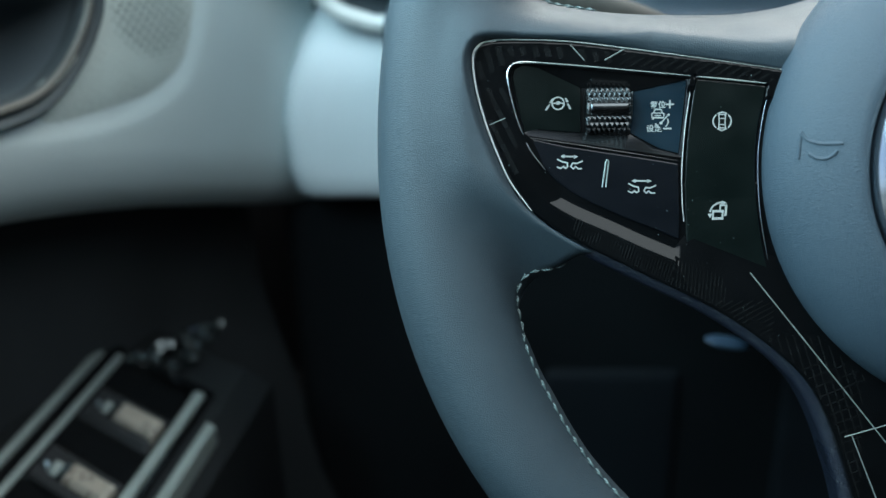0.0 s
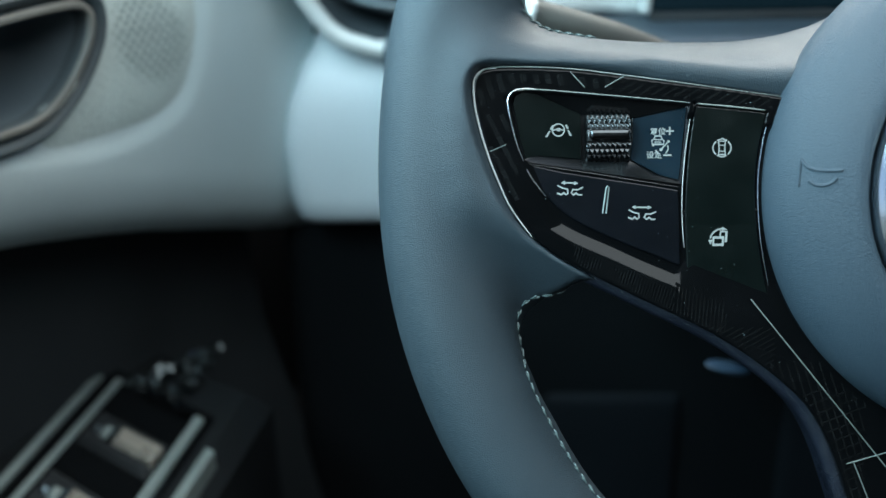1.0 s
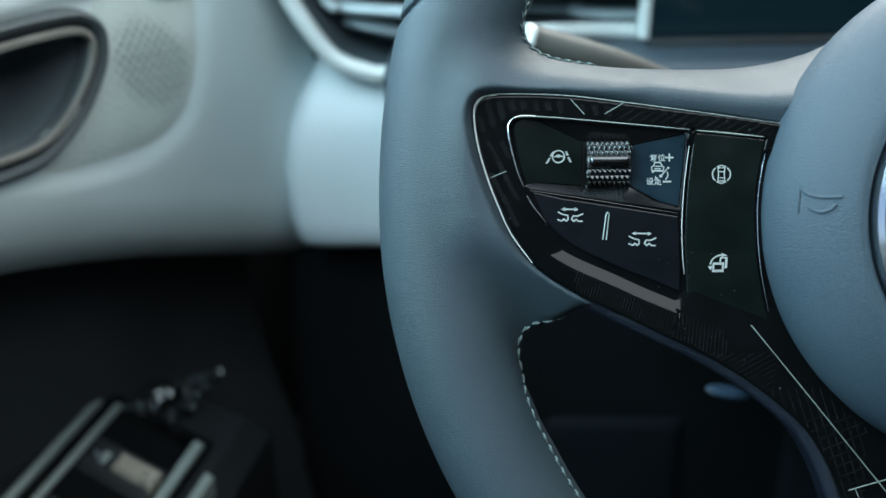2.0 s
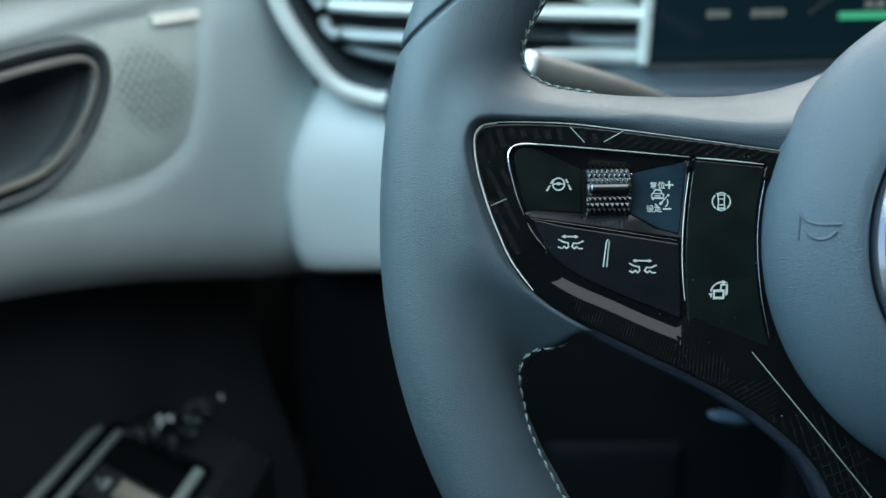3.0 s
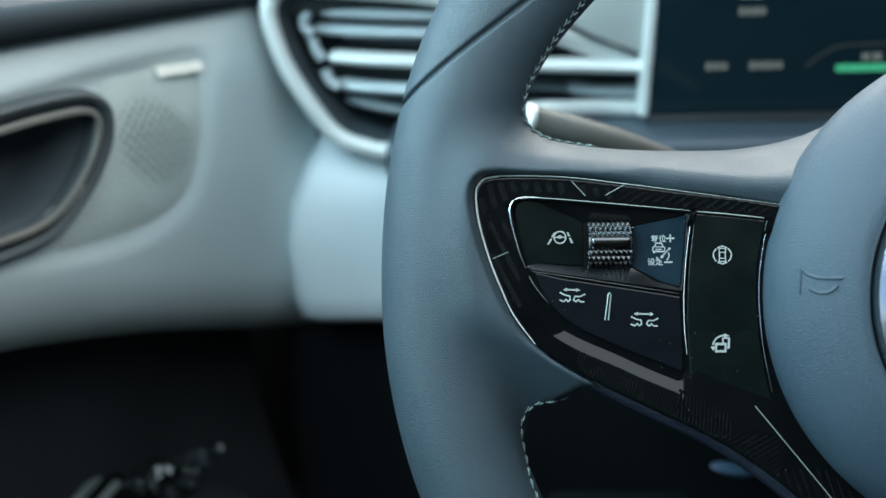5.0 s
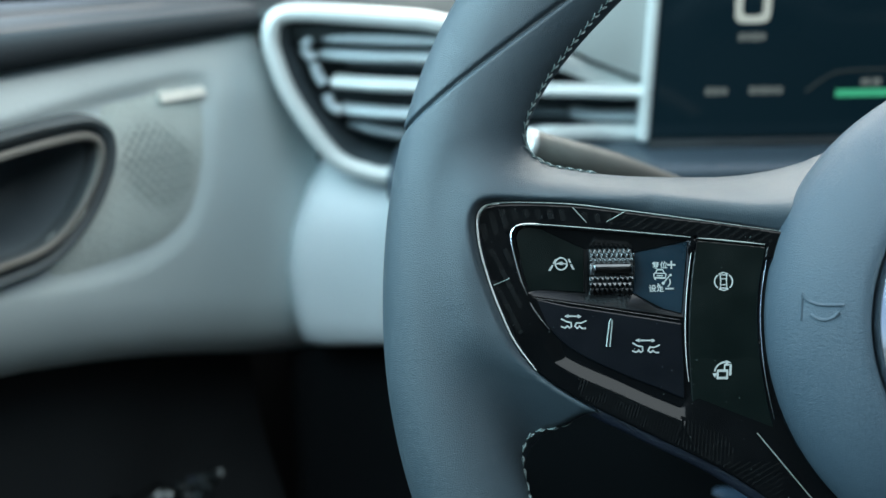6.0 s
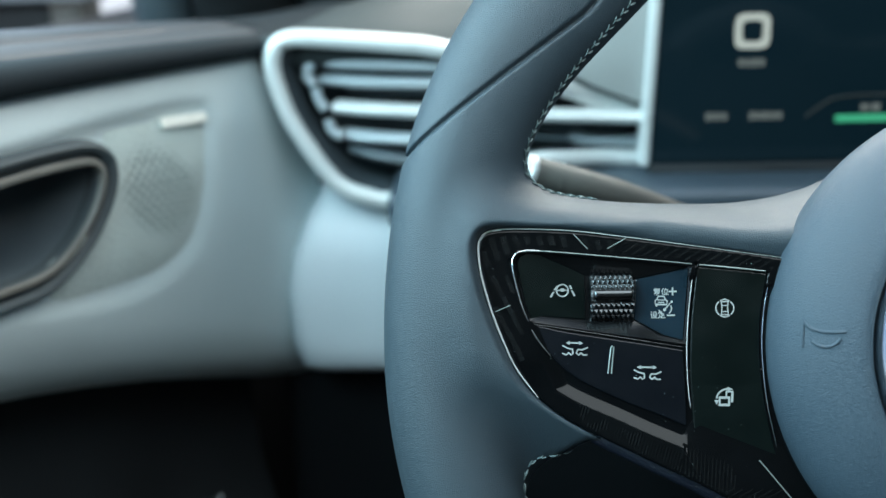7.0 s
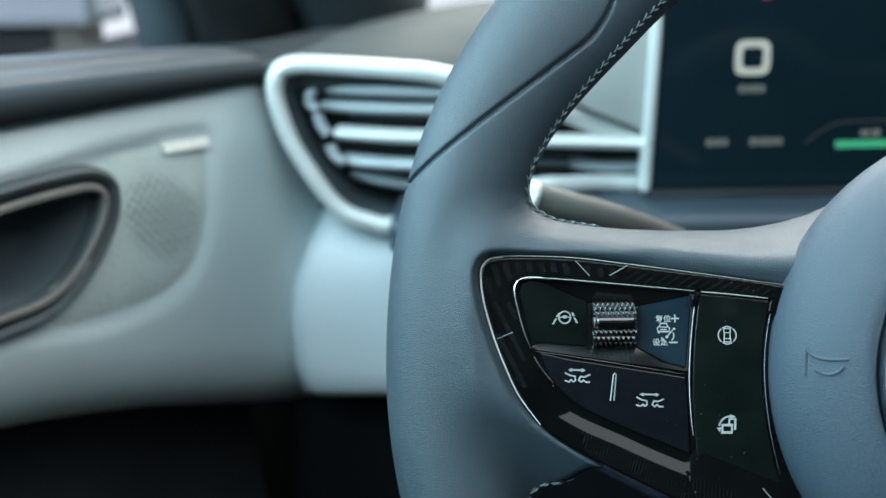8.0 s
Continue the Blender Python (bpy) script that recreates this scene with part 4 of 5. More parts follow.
def steering_wheel():
    wheel = thing("steering_wheel", BASE, "slate leather steering wheel with gloss black spoke controls", "steering wheel")
    near = polygonize(leather_body, (-192, -130, -31), (-28, 130, 8), 0.65)
    far = [polygonize(leather_body, lo, hi, 2.5, 1) for lo, hi in (((-30, -192, -31), (192, 192, 8)), ((-192, 128, -31), (-30, 192, 8)), ((-192, -192, -31), (-30, -128, 8)))]
    wheel_mesh("rim", [near, *far], LEATHER, wheel, "slate blue-grey leather rim and spokes")
    wheel_mesh("spoke_edge", [polygonize(lip_body, (-132, -155, -18), (-4, -15, 2), 0.9), polygonize(lip_body, (4, -155, -18), (132, -15, 2), 2.0, 1)], LIP, wheel, "dark pebbled plastic spoke edge")
    wheel_mesh("control_panel", [polygonize(panel_body, (-160, -155, -7), (-8, 38, 4.5), 0.5), polygonize(panel_body, (8, -155, -7), (160, 38, 4.5), 1.6, 1)], PIANO, wheel, "gloss black spoke panel")
    # airbag cover and emblem
    cover = part("airbag_cover", lathe([(60, -16), (71.5, -12), (73.9, -4), (74.3, 1), (73.6, 5), (71.6, 9.2), (68.4, 12.8), (64.4, 15.8), (60, 18.4), (55, 20.4), (52.2, 21.2), (51.2, 20.8), (50.7, 19.5), (50.6, 17), (0, 17)], 160, centre=(0, -2.5)), PAD, wheel, "slate grained airbag cover", 50)
    part("emblem_ring", lathe([(50.0, 16), (50.0, 20.5), (49.2, 22.6), (47.6, 23.4), (45.8, 22.6), (45.2, 20), (45.2, 16)], 120, centre=(0, -2.5)), CHROME, cover, "polished emblem ring")
    part("emblem_field", lathe([(45.2, 19.5), (30, 21.2), (0, 22)], 64, centre=(0, -2.5)), GLOSS, cover, "gloss black emblem field")

    def cover_height(u, v):
        return float(np.interp(math.hypot(u, v + 2.5), [50, 52.2, 55, 60, 64.4, 68.4, 71.6], [21.3, 21.2, 20.4, 18.4, 15.8, 12.8, 9.2]))

    bm = bmesh.new()
    for line in ([(-67.6, -1.2), (-67.0, 6.2)], spline([(-67.0, 6.2), (-65.8, 4.2), (-63.5, 3.2), (-61, 3.0), (-57.6, 3.1)], 5), spline([(-65.3, 0.4), (-63.9, -0.7), (-62, -1.0), (-60.2, -0.3), (-58.9, 1.1)], 5)):
        tube([at_wheel(u, v, cover_height(u, v) + 0.02) for u, v in line], 0.00046, 8, up=(0, 1, 0), bm=bm)
    part("horn_symbol", bm, PAD, cover, "raised horn symbol")

    # upper control block: dished bezel, two button faces, roller
    bm = bmesh.new()
    top = [(-143.5, 26.9, 1.3), (-138, 26.4, 1.3), (-119, 24.6, 1.3), (-95.0, 22.0, 1.3)]
    dip = [(-143.0, 26.3, 0.9), (-138, 25.4, -0.1), (-125.5, 19.6, -2.4), (-110.8, 18.2, -2.4), (-96.2, 21.4, 0.9)]
    foot = [(-142.2, 6.3, 1.3), (-120, 2.8, 1.3), (-97.4, -0.6, 1.3)]
    rise = [(-142.2, 7.0, 0.8), (-138, 8.0, -0.1), (-125.5, 6.9, -2.4), (-111.6, 6.6, -2.4), (-103, 1.9, -0.75), (-97.8, 0.5, 0.5)]
    left = [(-143.9, 11.5, 1.3), (-146.2, 22.5, 1.3), (-145.6, 25.6, 1.3)]
    vt, vd, vf, vr, vl = ([bm.verts.new(at_wheel(*p)) for p in some] for some in (top, dip, foot, rise, left))
    for f in ((vt[0], vt[1], vd[1], vd[0]), (vt[1], vt[2], vd[2], vd[1]), (vt[2], vd[3], vd[2]), (vt[2], vt[3], vd[4], vd[3]),
              (vf[0], vr[0], vr[1]), (vf[0], vr[1], vr[2], vf[1]), (vf[1], vr[2], vr[3]), (vf[1], vr[3], vr[4]), (vf[1], vr[4], vr[5], vf[2]), (vd[2], vd[3], vr[3], vr[2]),
              (vl[0], vf[0], vr[0]), (vl[2], vd[0], vt[0]), (vt[3], vf[2], vr[5], vd[4])):
        bm.faces.new(f)
    rim_line = [vt[3], vt[2], vt[1], vt[0], vl[2], vl[1], vl[0], vf[0], vf[1], vf[2]]
    skirt = [bm.verts.new((v.co.x, 0.004, v.co.z)) for v in rim_line]
    for i in range(len(rim_line)):
        j = (i + 1) % len(rim_line)
        bm.faces.new((rim_line[i], rim_line[j], skirt[j], skirt[i]))
    part("control_bezel", bm, BEZEL, wheel, "dished gloss black control bezel", 20)

    def lane_height(u, v):
        return 1.1 - 3.1 * (u + 145.0) / 19.3

    def cruise_height(u, v):
        return -2.0 + 3.0 * (u + 110.8) / 14.0

    def face(name, pts, mat, label):
        bm = bmesh.new()
        up = [bm.verts.new(at_wheel(u, v, w + 0.1)) for u, v, w in pts]
        down = [bm.verts.new(at_wheel(u, v, w - 1.5)) for u, v, w in pts]
        bm.faces.new(up)
        for i in range(len(up)):
            j = (i + 1) % len(up)
            bm.faces.new((up[i], up[j], down[j], down[i]))
        bmesh.ops.triangulate(bm, faces=[f for f in bm.faces if len(f.verts) > 4])
        return part(name, bm, mat, wheel, label, 30)

    lane = face("lane_button", [(u, v, lane_height(u, v)) for u, v in ((-145.2, 22.8), (-144.6, 25.0), (-142.3, 26.2), (-138.2, 25.5), (-125.7, 19.6), (-125.7, 7.0), (-138.2, 8.0), (-141.6, 7.2), (-143.0, 11.8))], BUTTON, "satin black lane assist button")
    cruise = face("cruise_button", [(u, v, cruise_height(u, v)) for u, v in ((-110.6, 18.2), (-96.0, 21.2), (-98.0, 0.7), (-103, 2.0), (-111.4, 6.7))], BLUEBUTTON, "black cruise control button with a blue reflection put into its colour")

    bm = bmesh.new()
    c = (-132.2, 15.3)
    ribbon(bm, arc(*c, 1.75, 1.75, 0, 345, 24), 0.42, lane_height, True)
    patch(bm, [(c[0] - 0.75, c[1] + 0.35), (c[0] - 0.3, c[1] + 0.6), (c[0] + 0.3, c[1] + 0.6), (c[0] + 0.75, c[1] + 0.35), (c[0] + 0.4, c[1] - 0.35), (c[0] - 0.4, c[1] - 0.35)], lane_height)
    ribbon(bm, [(c[0] - 1.6, c[1] - 0.05), (c[0] - 0.5, c[1] + 0.1)], 0.4, lane_height)
    ribbon(bm, [(c[0] + 1.6, c[1] - 0.05), (c[0] + 0.5, c[1] + 0.1)], 0.4, lane_height)
    for side, far, near in ((-1, (-135.7, 13.3), (-134.7, 15.0)), (-1, (-134.45, 15.4), (-133.7, 16.7)), (1, (-128.6, 13.6), (-129.35, 15.2)), (1, (-129.5, 15.6), (-130.0, 16.8))):
        patch(bm, [(far[0] - 0.36, far[1]), (far[0] + 0.36, far[1]), (near[0] + 0.28, near[1]), (near[0] - 0.28, near[1])], lane_height)
    part("lane_symbol", bm, PRINT, lane, "white printed steering symbol between lane lines")

    def words(text, u, v, size, height, parent):
        curve = bpy.data.curves.new("text", "FONT")
        curve.body, curve.size, curve.offset = text, size, 0.035
        ob = bpy.data.objects.new("text", curve)
        scene.collection.objects.link(ob)
        me = bpy.data.meshes.new_from_object(ob.evaluated_get(bpy.context.evaluated_depsgraph_get()))
        bpy.data.objects.remove(ob)
        for vert in me.vertices:
            a, b = u + vert.co.x, v + vert.co.y
            vert.co = at_wheel(a, b, height(a, b) + 0.2)
        me.materials.append(PRINT)
        made = new("printed_words", me)
        made.parent = parent
        return tagged(made, "white printed characters")

    words("\u590d\u4f4d", -105.9, 13.75, 2.2, cruise_height, cruise)
    words("\u8bbe\u5b9a", -106.9, 7.0, 2.2, cruise_height, cruise)
    bm = bmesh.new()
    for line in ([(-101.6, 14.6), (-99.3, 14.6)], [(-100.45, 15.75), (-100.45, 13.45)], [(-102.2, 7.7), (-99.9, 7.7)]):
        ribbon(bm, line, 0.45, cruise_height)
    part("plus_and_minus", bm, PRINT, cruise, "white printed plus and minus")
    bm = bmesh.new()
    ribbon(bm, [(-105.3, 10.9), (-105.35, 12.0), (-104.8, 12.35), (-104.45, 13.25), (-102.85, 13.2), (-102.5, 12.25), (-102.0, 11.9), (-102.1, 10.8)], 0.36, cruise_height, True)
    ribbon(bm, [(-104.7, 12.2), (-102.6, 12.1)], 0.28, cruise_height)
    ribbon(bm, [(-104.6, 11.5), (-102.8, 11.45)], 0.3, cruise_height)
    ribbon(bm, [(-105.0, 10.8), (-105.0, 10.3)], 0.5, cruise_height)
    ribbon(bm, arc(-102.6, 9.7, 1.75, 1.75, 195, 255, 8), 0.36, cruise_height)
    ribbon(bm, arc(-102.6, 9.7, 1.75, 1.75, 28, -55, 10), 0.36, cruise_height)
    ribbon(bm, [(-102.9, 9.2), (-101.1, 11.3)], 0.36, cruise_height)
    patch(bm, arc(-102.8, 9.3, 0.45, 0.45, 0, 330, 10), cruise_height)
    patch(bm, arc(-100.75, 11.6, 0.36, 0.36, 0, 330, 10), cruise_height)
    part("cruise_symbol", bm, PRINT, cruise, "white printed car and gauge symbol")

    # knurled roller with a smooth bar across its middle
    verts, faces = [], []
    cols, rows_n = 109, 128
    for i in range(rows_n + 1):
        turn = -66 + 132 * i / rows_n
        a = radians(turn)
        for k in range(cols):
            u = -124.2 + 12.9 * k / (cols - 1)
            row_at = (turn + 66) / 14.0
            s1 = k / (cols - 1) * 9.0 + 0.5 * (row_at % 1) + 0.5 * (math.floor(row_at) % 2)
            tooth = min(1 - abs(2 * (s1 % 1) - 1), 1.15 * (1 - abs(2 * (row_at % 1) - 1)))
            r = 7.7 + (0.0 if abs(turn - 6) < 11 else 0.8 * min(tooth, 0.85))
            r -= 0.7 * max(0, (abs(k / (cols - 1) - 0.5) - 0.47) / 0.03)
            verts.append(at_wheel(u, 12.8 + r * math.sin(a), -6.1 + r * math.cos(a)))
    faces = [(i * cols + k, i * cols + k + 1, (i + 1) * cols + k + 1, (i + 1) * cols + k) for i in range(rows_n) for k in range(cols - 1)]
    roller = mesh_object("roller", verts, faces, KNURL, wheel, "knurled dark metal thumb roller", True, 25)
    bm = box(bmesh.new(), (-0.1234, -0.0029, 0.0123), (-0.1118, 0.002, 0.0153), 0.0011)
    part("smooth_bar", bm, DARKCHROME, roller, "smooth dark metal bar")

    # lower block and the column beside it
    low = wheel_mesh("distance_buttons", [polygonize(gap_body, (-143, -25, -2.6), (-96, 7, 1.8), 0.4)], BUTTONLOW, wheel, "satin black distance buttons")
    col = wheel_mesh("view_buttons", [polygonize(view_body, (-97.5, -38, -3.2), (-70, 23, 2.2), 0.4)], BUTTON, wheel, "satin black camera and screen buttons")
    for u, v, gap in ((-129.0, -1.7, 0.6), (-108.3, -8.9, 1.5)):
        bm = bmesh.new()
        h = 1.12
        ribbon(bm, [(u - 1.5 - gap * 0.4, v + 1.75), (u + 1.3 + gap * 0.4, v + 1.65)], 0.45, h)
        patch(bm, [(u - 2.4 - gap * 0.4, v + 1.75), (u - 1.2 - gap * 0.4, v + 2.35), (u - 1.2 - gap * 0.4, v + 1.15)], h)
        patch(bm, [(u + 2.2 + gap * 0.4, v + 1.6), (u + 1.0 + gap * 0.4, v + 2.25), (u + 1.0 + gap * 0.4, v + 1.05)], h)
        ribbon(bm, [(u - 3.4 - gap * 0.3, v + 1.0), (u - 1.9 - gap * 0.3, v + 0.2), (u - 0.5 - gap * 0.3, v - 0.1), (u - 0.4 - gap * 0.3, v - 1.3), (u - 1.0 - gap * 0.3, v - 1.7), (u - 1.6 - gap * 0.3, v - 1.1), (u - 2.3 - gap * 0.3, v - 1.7), (u - 3.5 - gap * 0.3, v - 1.2)], 0.42, h)
        ribbon(bm, [(u + 3.6 + gap * 0.3, v + 0.4), (u + 2.0 + gap * 0.3, v - 0.3), (u + 0.7 + gap * 0.3, v - 0.2), (u + 0.2 + gap * 0.3, v - 1.2), (u + 0.9 + gap * 0.3, v - 1.8), (u + 1.6 + gap * 0.3, v - 1.2), (u + 2.2 + gap * 0.3, v - 1.8), (u + 3.4 + gap * 0.3, v - 1.8)], 0.42, h)
        part("distance_symbol", bm, PRINT, low, "white printed symbol of two cars and an arrow")
    bm = bmesh.new()
    h, (u, v) = 1.42, (-85.8, 9.6)
    ribbon(bm, [(u - 0.95, v + 1.9), (u + 0.95, v + 1.9), (u + 0.8, v), (u + 0.95, v - 1.9), (u - 0.95, v - 1.9), (u - 0.8, v)], 0.34, h, True)
    ribbon(bm, [(u - 0.8, v + 0.75), (u + 0.8, v + 0.75)], 0.3, h)
    ribbon(bm, [(u - 0.8, v - 0.95), (u + 0.8, v - 0.95)], 0.3, h)
    ribbon(bm, [(u - 1.4, v + 2.1), (u, v + 2.6), (u + 1.4, v + 2.1)], 0.36, h)
    ribbon(bm, [(u - 1.4, v - 2.1), (u, v - 2.6), (u + 1.4, v - 2.1)], 0.36, h)
    ribbon(bm, arc(u, v, 2.55, 2.4, 130, 230, 10), 0.4, h)
    ribbon(bm, arc(u, v, 2.55, 2.4, 50, -50, 10), 0.4, h)
    part("camera_symbol", bm, PRINT, col, "white printed car seen from above with two arcs")
    bm = bmesh.new()
    (u, v), h = (-86.2, -16.0), lambda a, b: float(view_top(b))
    ribbon(bm, [(u - 1.6, v - 0.1), (u + 1.1, v - 0.1), (u + 1.0, v - 2.2), (u - 1.7, v - 2.2)], 0.65, h, True)
    ribbon(bm, [(u + 0.3, v + 0.3), (u + 0.4, v + 1.6), (u + 2.1, v + 1.6), (u + 1.9, v - 1.3), (u + 1.5, v - 1.3)], 0.5, h)
    ribbon(bm, arc(u + 0.9, v - 0.6, 3.4, 3.0, 175, 92, 10), 0.5, h)
    patch(bm, [(u - 3.2, v - 0.8), (u - 1.9, v - 0.8), (u - 2.4, v - 2.2)], h)
    patch(bm, [(u + 0.7, v + 3.0), (u + 0.7, v + 1.8), (u + 2.4, v + 2.2)], h)
    part("screen_symbol", bm, PRINT, col, "white printed symbol of a turning screen")
    bm = tube([at_wheel(u, v, 1.25) for u, v in ((-119.6, -8.9), (-118.6, -1.6), (-118.2, -1.0), (-117.8, -1.4), (-118.6, -8.9))], 0.00022, 8, up=(0, 1, 0))
    part("divider", bm, GREYSATIN, low, "slim polished divider")

    # polished lines round the panel and the blocks; two are drawn bevel highlights
    def line(points, radius, w, name="trim_or_glint_line", mat=CHROME, thin=True):
        pts = [at_wheel(u, v, w) for u, v in spline(points, 6)]
        shape = (lambda s: 0.25 + 0.75 * math.sin(math.pi * min(max(s, 0.02), 0.98)) ** 0.5) if thin else None
        part(name, tube(pts, radius, 8, up=(0, 1, 0), taper=shape), mat, wheel, "slim polished line or drawn edge highlight")

    line([(-150, 33.0), (-153.4, 32.7), (-155.6, 31.2), (-156.6, 28), (-155.8, 20), (-153, 9.6), (-149.6, 0.6), (-146, -7.2), (-140, -15.5)], 0.00032, 2.2, mat=SATIN)
    line([(-142.3, 6.4), (-144.4, 12), (-146.7, 22), (-146.0, 25.7), (-143.0, 27.0), (-138.5, 26.9)], 0.0003, 2.1)
    # highlight on the block's upper bevel, drawn as a grey line
    line([(-144.0, 26.6), (-138.5, 26.8), (-120, 25.1), (-95, 22.5)], 0.00018, 2.15, mat=GREYSATIN)
    line([(-110.9, 18.2), (-111.0, 12), (-111.6, 6.8)], 0.00025, -1.6)
    line([(-142.3, 5.6), (-139.6, 0.8), (-136, -3.8)], 0.00028, 1.7)
    line([(-141.9, 5.7), (-131, 4.0), (-120, 2.2), (-98.4, -1.4)], 0.00012, 1.35, mat=DARKCHROME)
    line([(-94.3, 22.0), (-96.0, 10), (-96.9, -2), (-96.8, -12), (-96.2, -19)], 0.00013, 1.3, mat=SATIN)
    # the bevel highlight goes on above the view buttons
    line([(-93, 22.2), (-85, 21.4), (-74, 20.1)], 0.00022, 2.1, mat=GREYSATIN)
    line([(-72.6, 20), (-74.9, 8), (-75.6, -3), (-74.6, -17), (-72.2, -30)], 0.00016, 1.6)
    line([(-156.2, 29.8), (-153.0, 32.8), (-146, 33.3), (-130, 32.6), (-114.5, 30.6), (-98.6, 28.3), (-69.6, 23.9)], 0.00018, 2.35, mat=GREYSATIN)

    def panel_top(u, v):
        return float(panel_level(np.array([u]), np.array([v]))[0]) + 0.22

    for a, b, r in (((-152, 9.3), (-147.4, 11.2), 0.00016), ((-128.9, 31.6), (-124.9, 27.2), 0.00018), ((-119.2, 27.2), (-113.8, 30.2), 0.00018), ((-77, -34), (-30, -93), 0.00022), ((-49.2, -82.2), (-30, -76.4), 0.00022), ((-47.2, -81.6), (-35, -112), 0.00022)):
        pts = []
        for s in np.linspace(0, 1, 12):
            u, v = a[0] + (b[0] - a[0]) * s, a[1] + (b[1] - a[1]) * s
            pts.append(at_wheel(u, v, panel_top(u, v)))
        part("inlay_line", tube(pts, r * 0.8, 6, up=(0, 1, 0)), GREYSATIN, wheel, "hair-thin bright inlay line")

    # graphite bars and fine lines printed under the gloss
    def hatch(bm, lo, hi, along, pitch, wide, keep):
        d = np.array(along) / np.linalg.norm(along)
        e = np.array((-d[1], d[0]))
        c = np.array(((lo[0] + hi[0]) / 2, (lo[1] + hi[1]) / 2))
        half = math.hypot(hi[0] - lo[0], hi[1] - lo[1]) / 2
        runs = np.arange(-half, half, 0.5)
        for off in np.arange(-half, half, pitch):
            p = c + e * off + runs[:, None] * d
            ok = (p[:, 0] > lo[0]) & (p[:, 0] < hi[0]) & (p[:, 1] > lo[1]) & (p[:, 1] < hi[1]) & (outline_distance(p[:, 0], p[:, 1], PANEL) < -0.5 - wide / 2)
            ok &= (outline_distance(p[:, 0], p[:, 1], BLOCK) > 1.0 + wide / 2) & (outline_distance(p[:, 0], p[:, 1], GAP) > 0.8) & (outline_distance(p[:, 0], p[:, 1], VIEW) > 0.8) & (np.hypot(p[:, 0], p[:, 1] + 2.5) > 75.5)
            ok &= keep(p[:, 0], p[:, 1])
            start = None
            for i in range(len(ok) + 1):
                inside = i < len(ok) and ok[i]
                if inside and start is None:
                    start = i
                if not inside and start is not None:
                    if i - start > 2:
                        ribbon(bm, p[start:i], wide, lambda a, b: panel_top(a, b) - 0.36)
                    start = None

    def above(a, b):
        return b > np.interp(a, [-157, -146, -95, -70], [20, 27, 22, 19])

    def under(a, b):
        return b < np.interp(a, FACET[:, 0], FACET[:, 1]) - 0.9

    bm = bmesh.new()
    hatch(bm, (-156, 20), (-129, 36), (0.29, -1), 3.3, 1.7, above)
    hatch(bm, (-128, 20), (-116.5, 34), (0.29, -1), 3.3, 1.6, above)
    hatch(bm, (-115, 18), (-70, 32), (1, 0.62), 1.9, 0.6, above)
    hatch(bm, (-157, -14), (-144, 20), (0.5, -1), 3.4, 1.4, lambda a, b: b > np.interp(a, FACET[:, 0], FACET[:, 1]) - 3)
    hatch(bm, (-128, -40), (-99, -13), (0.3, 1), 0.9, 0.35, under)
    hatch(bm, (-99, -44), (-84, -28), (0.1, 1), 1.1, 0.32, under)
    hatch(bm, (-92, -58), (-70, -42), (1, 0.55), 1.4, 0.35, under)
    hatch(bm, (-74, -112), (-44, -52), (0.32, -1), 2.2, 0.45, under)
    hatch(bm, (-66, -112), (-44, -60), (1, 0.4), 3.1, 0.4, under)
    tagged(part("inlay_pattern", bm, HATCH, wheel, "faint graphite bars and lines in the gloss black"), kind="stuff")

    # dust on the gloss black
    rng = random.Random(11)
    bm = bmesh.new()
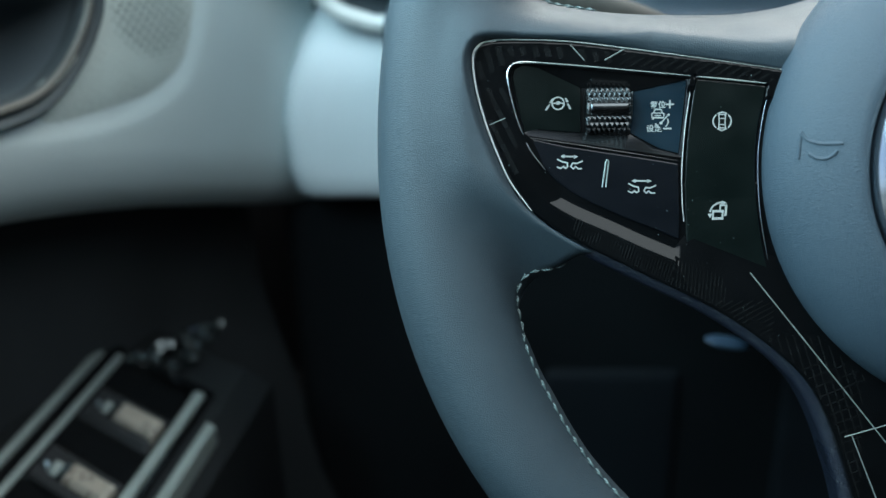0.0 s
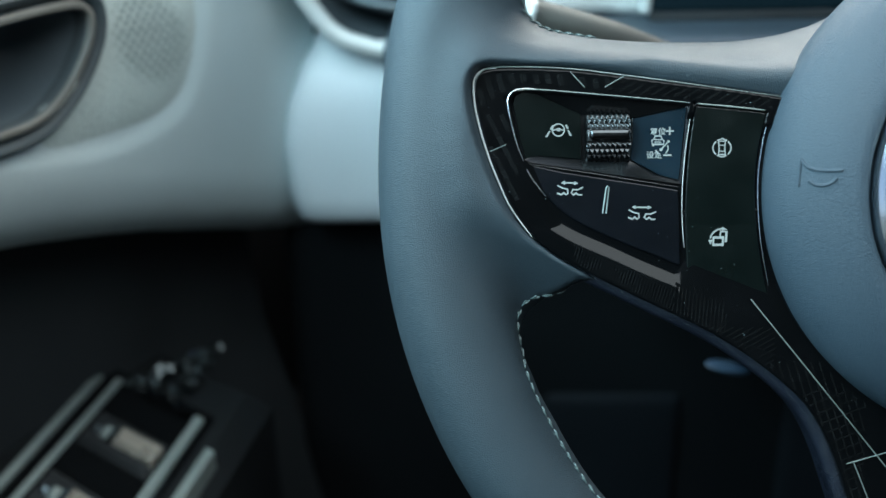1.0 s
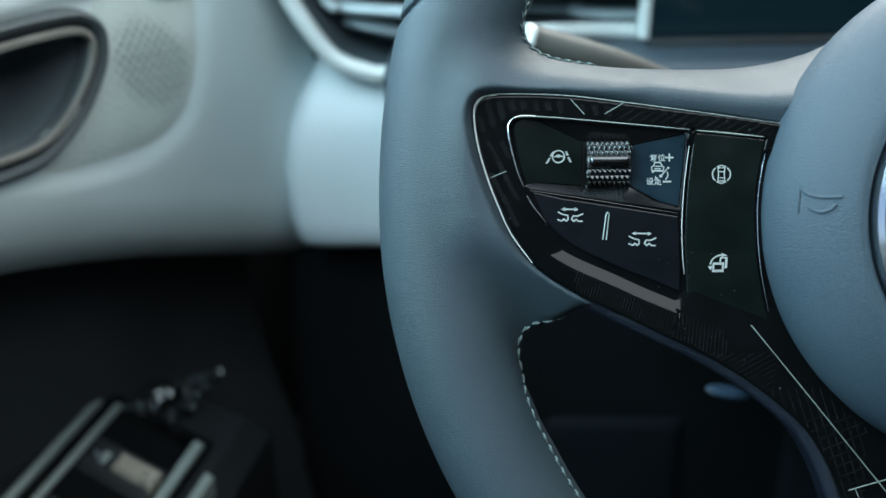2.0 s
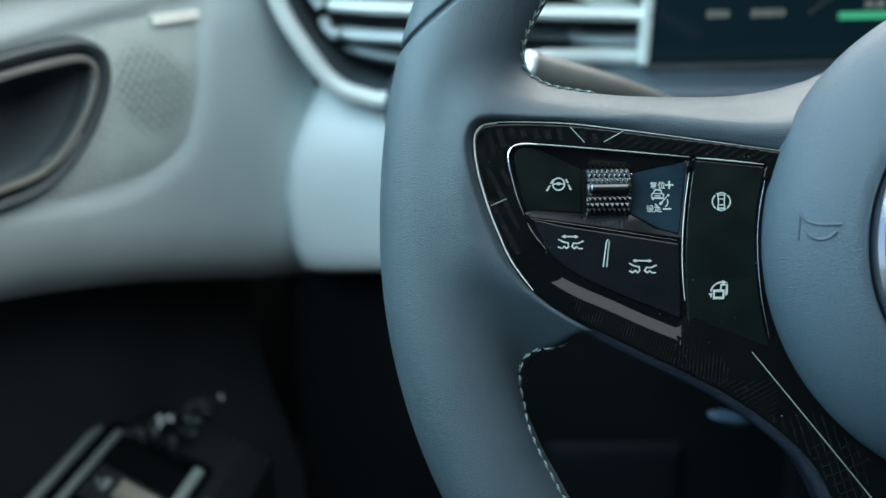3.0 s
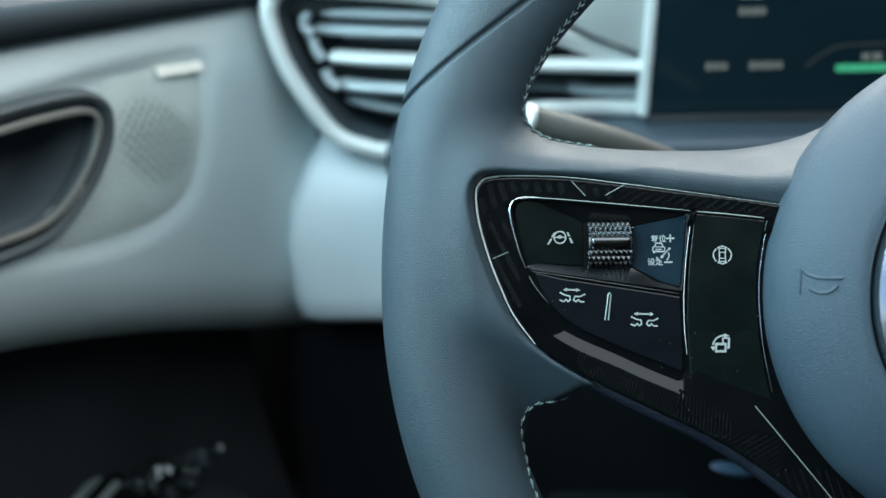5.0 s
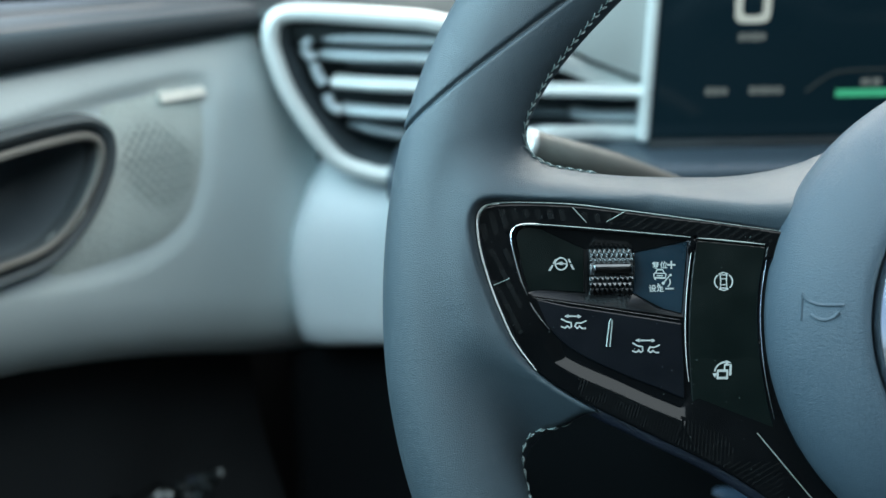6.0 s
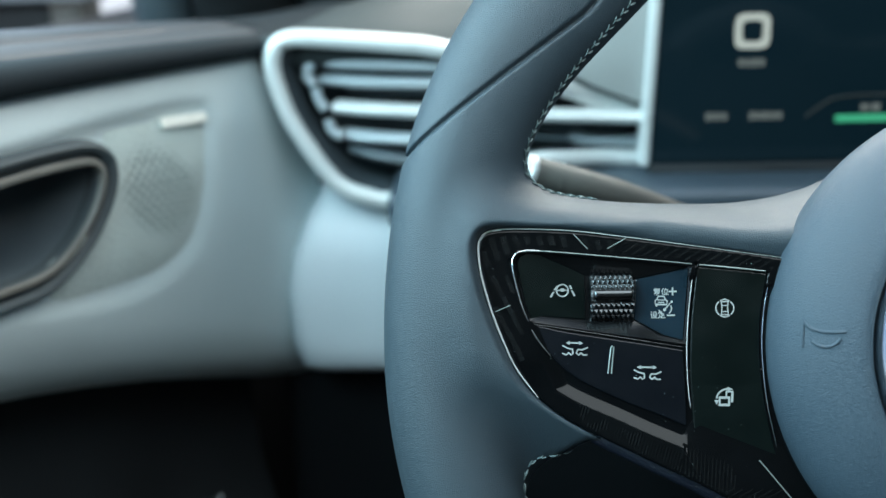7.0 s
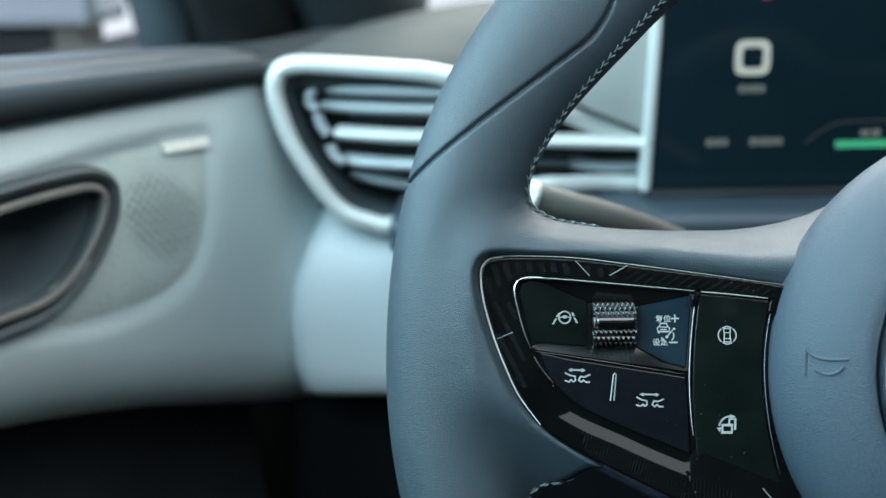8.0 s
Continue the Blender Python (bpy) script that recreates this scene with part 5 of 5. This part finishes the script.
    for _ in range(150):
        u, v = rng.uniform(-154, -60), rng.uniform(-60, 30)
        if outline_distance(np.array([u]), np.array([v]), PANEL)[0] > -1.5 or outline_distance(np.array([u]), np.array([v]), BLOCK)[0] < 1 or math.hypot(u, v + 2.5) < 79:
            continue
        size, turn = rng.uniform(0.04, 0.13), rng.uniform(0, 180)
        h = max(panel_top(u, v), 1.28)
        tube([at_wheel(u, v, h), at_wheel(u + 1.6 * size * math.cos(turn), v + 1.6 * size * math.sin(turn), h)], size * 0.001, 5, up=(0, 1, 0), bm=bm)
    tagged(part("dust", bm, THREAD, wheel, "specks of dust"), kind="stuff")

    # stitching along the inner edge of the rim
    def stitch_run(points, bm, wide=1.0, pitch=4):
        path = spline(points, 14)
        run = np.concatenate([[0], np.cumsum(np.linalg.norm(np.diff(path, axis=0), axis=1))])
        places = np.arange(0, run[-1], 0.8)
        p = np.stack([np.interp(places, run, path[:, k]) for k in range(3)], 1)
        q, normal = to_surface(leather_body, p)
        for i in range(0, len(q) - 5, pitch):
            side = np.cross(q[i + 1] - q[i], normal[i])
            side = side / max(np.linalg.norm(side), 1e-9)
            for k, a, b, r in ((i, -0.75, 0.35, 0.00036), (i + 1, 1.15, 0.1, 0.00027)):
                a, b = q[k] + side * a * wide + normal[k] * 0.15, q[k + 3] + side * b * wide + normal[k + 3] * 0.15
                middle = (a + b) / 2 + normal[k] * 0.3
                tube([at_wheel(*x) for x in (a, a * 0.75 + b * 0.25 + normal[k] * 0.2, middle, a * 0.25 + b * 0.75 + normal[k] * 0.2, b)], r, 6, up=tuple(at_wheel(*normal[k])), bm=bm, taper=lambda x: 0.5 if x in (0, 1) else 1.0)

    bm = bmesh.new()
    stitch_run([(-129.5, -31.9, -11), (-134.6, -32.2, -11), (-138.8, -33.9, -11), (-142.3, -37.3, -11), (-143.7, -43.4, -11), (-143.2, -50.4, -11)] + [((152 - max(0, a - 207) * 0.07) * math.cos(radians(a)), (152 - max(0, a - 207) * 0.07) * math.sin(radians(a)), -6) for a in range(202, 262, 5)], bm, 0.55, 5)
    stitch_run([(150 * math.cos(radians(a)), 150 * math.sin(radians(a)), -6) for a in range(110, 156, 5)] + [(-140.6, 59, -7)] + [(-140.4, 51, -9), (-136, 46.5, -13), (-130, 44.8, -14), (-118, 43.4, -14)], bm, 1.25)
    tagged(part("stitching", bm, THREAD, wheel, "pale zigzag stitching"), kind="stuff")
    return wheel


steering_wheel()
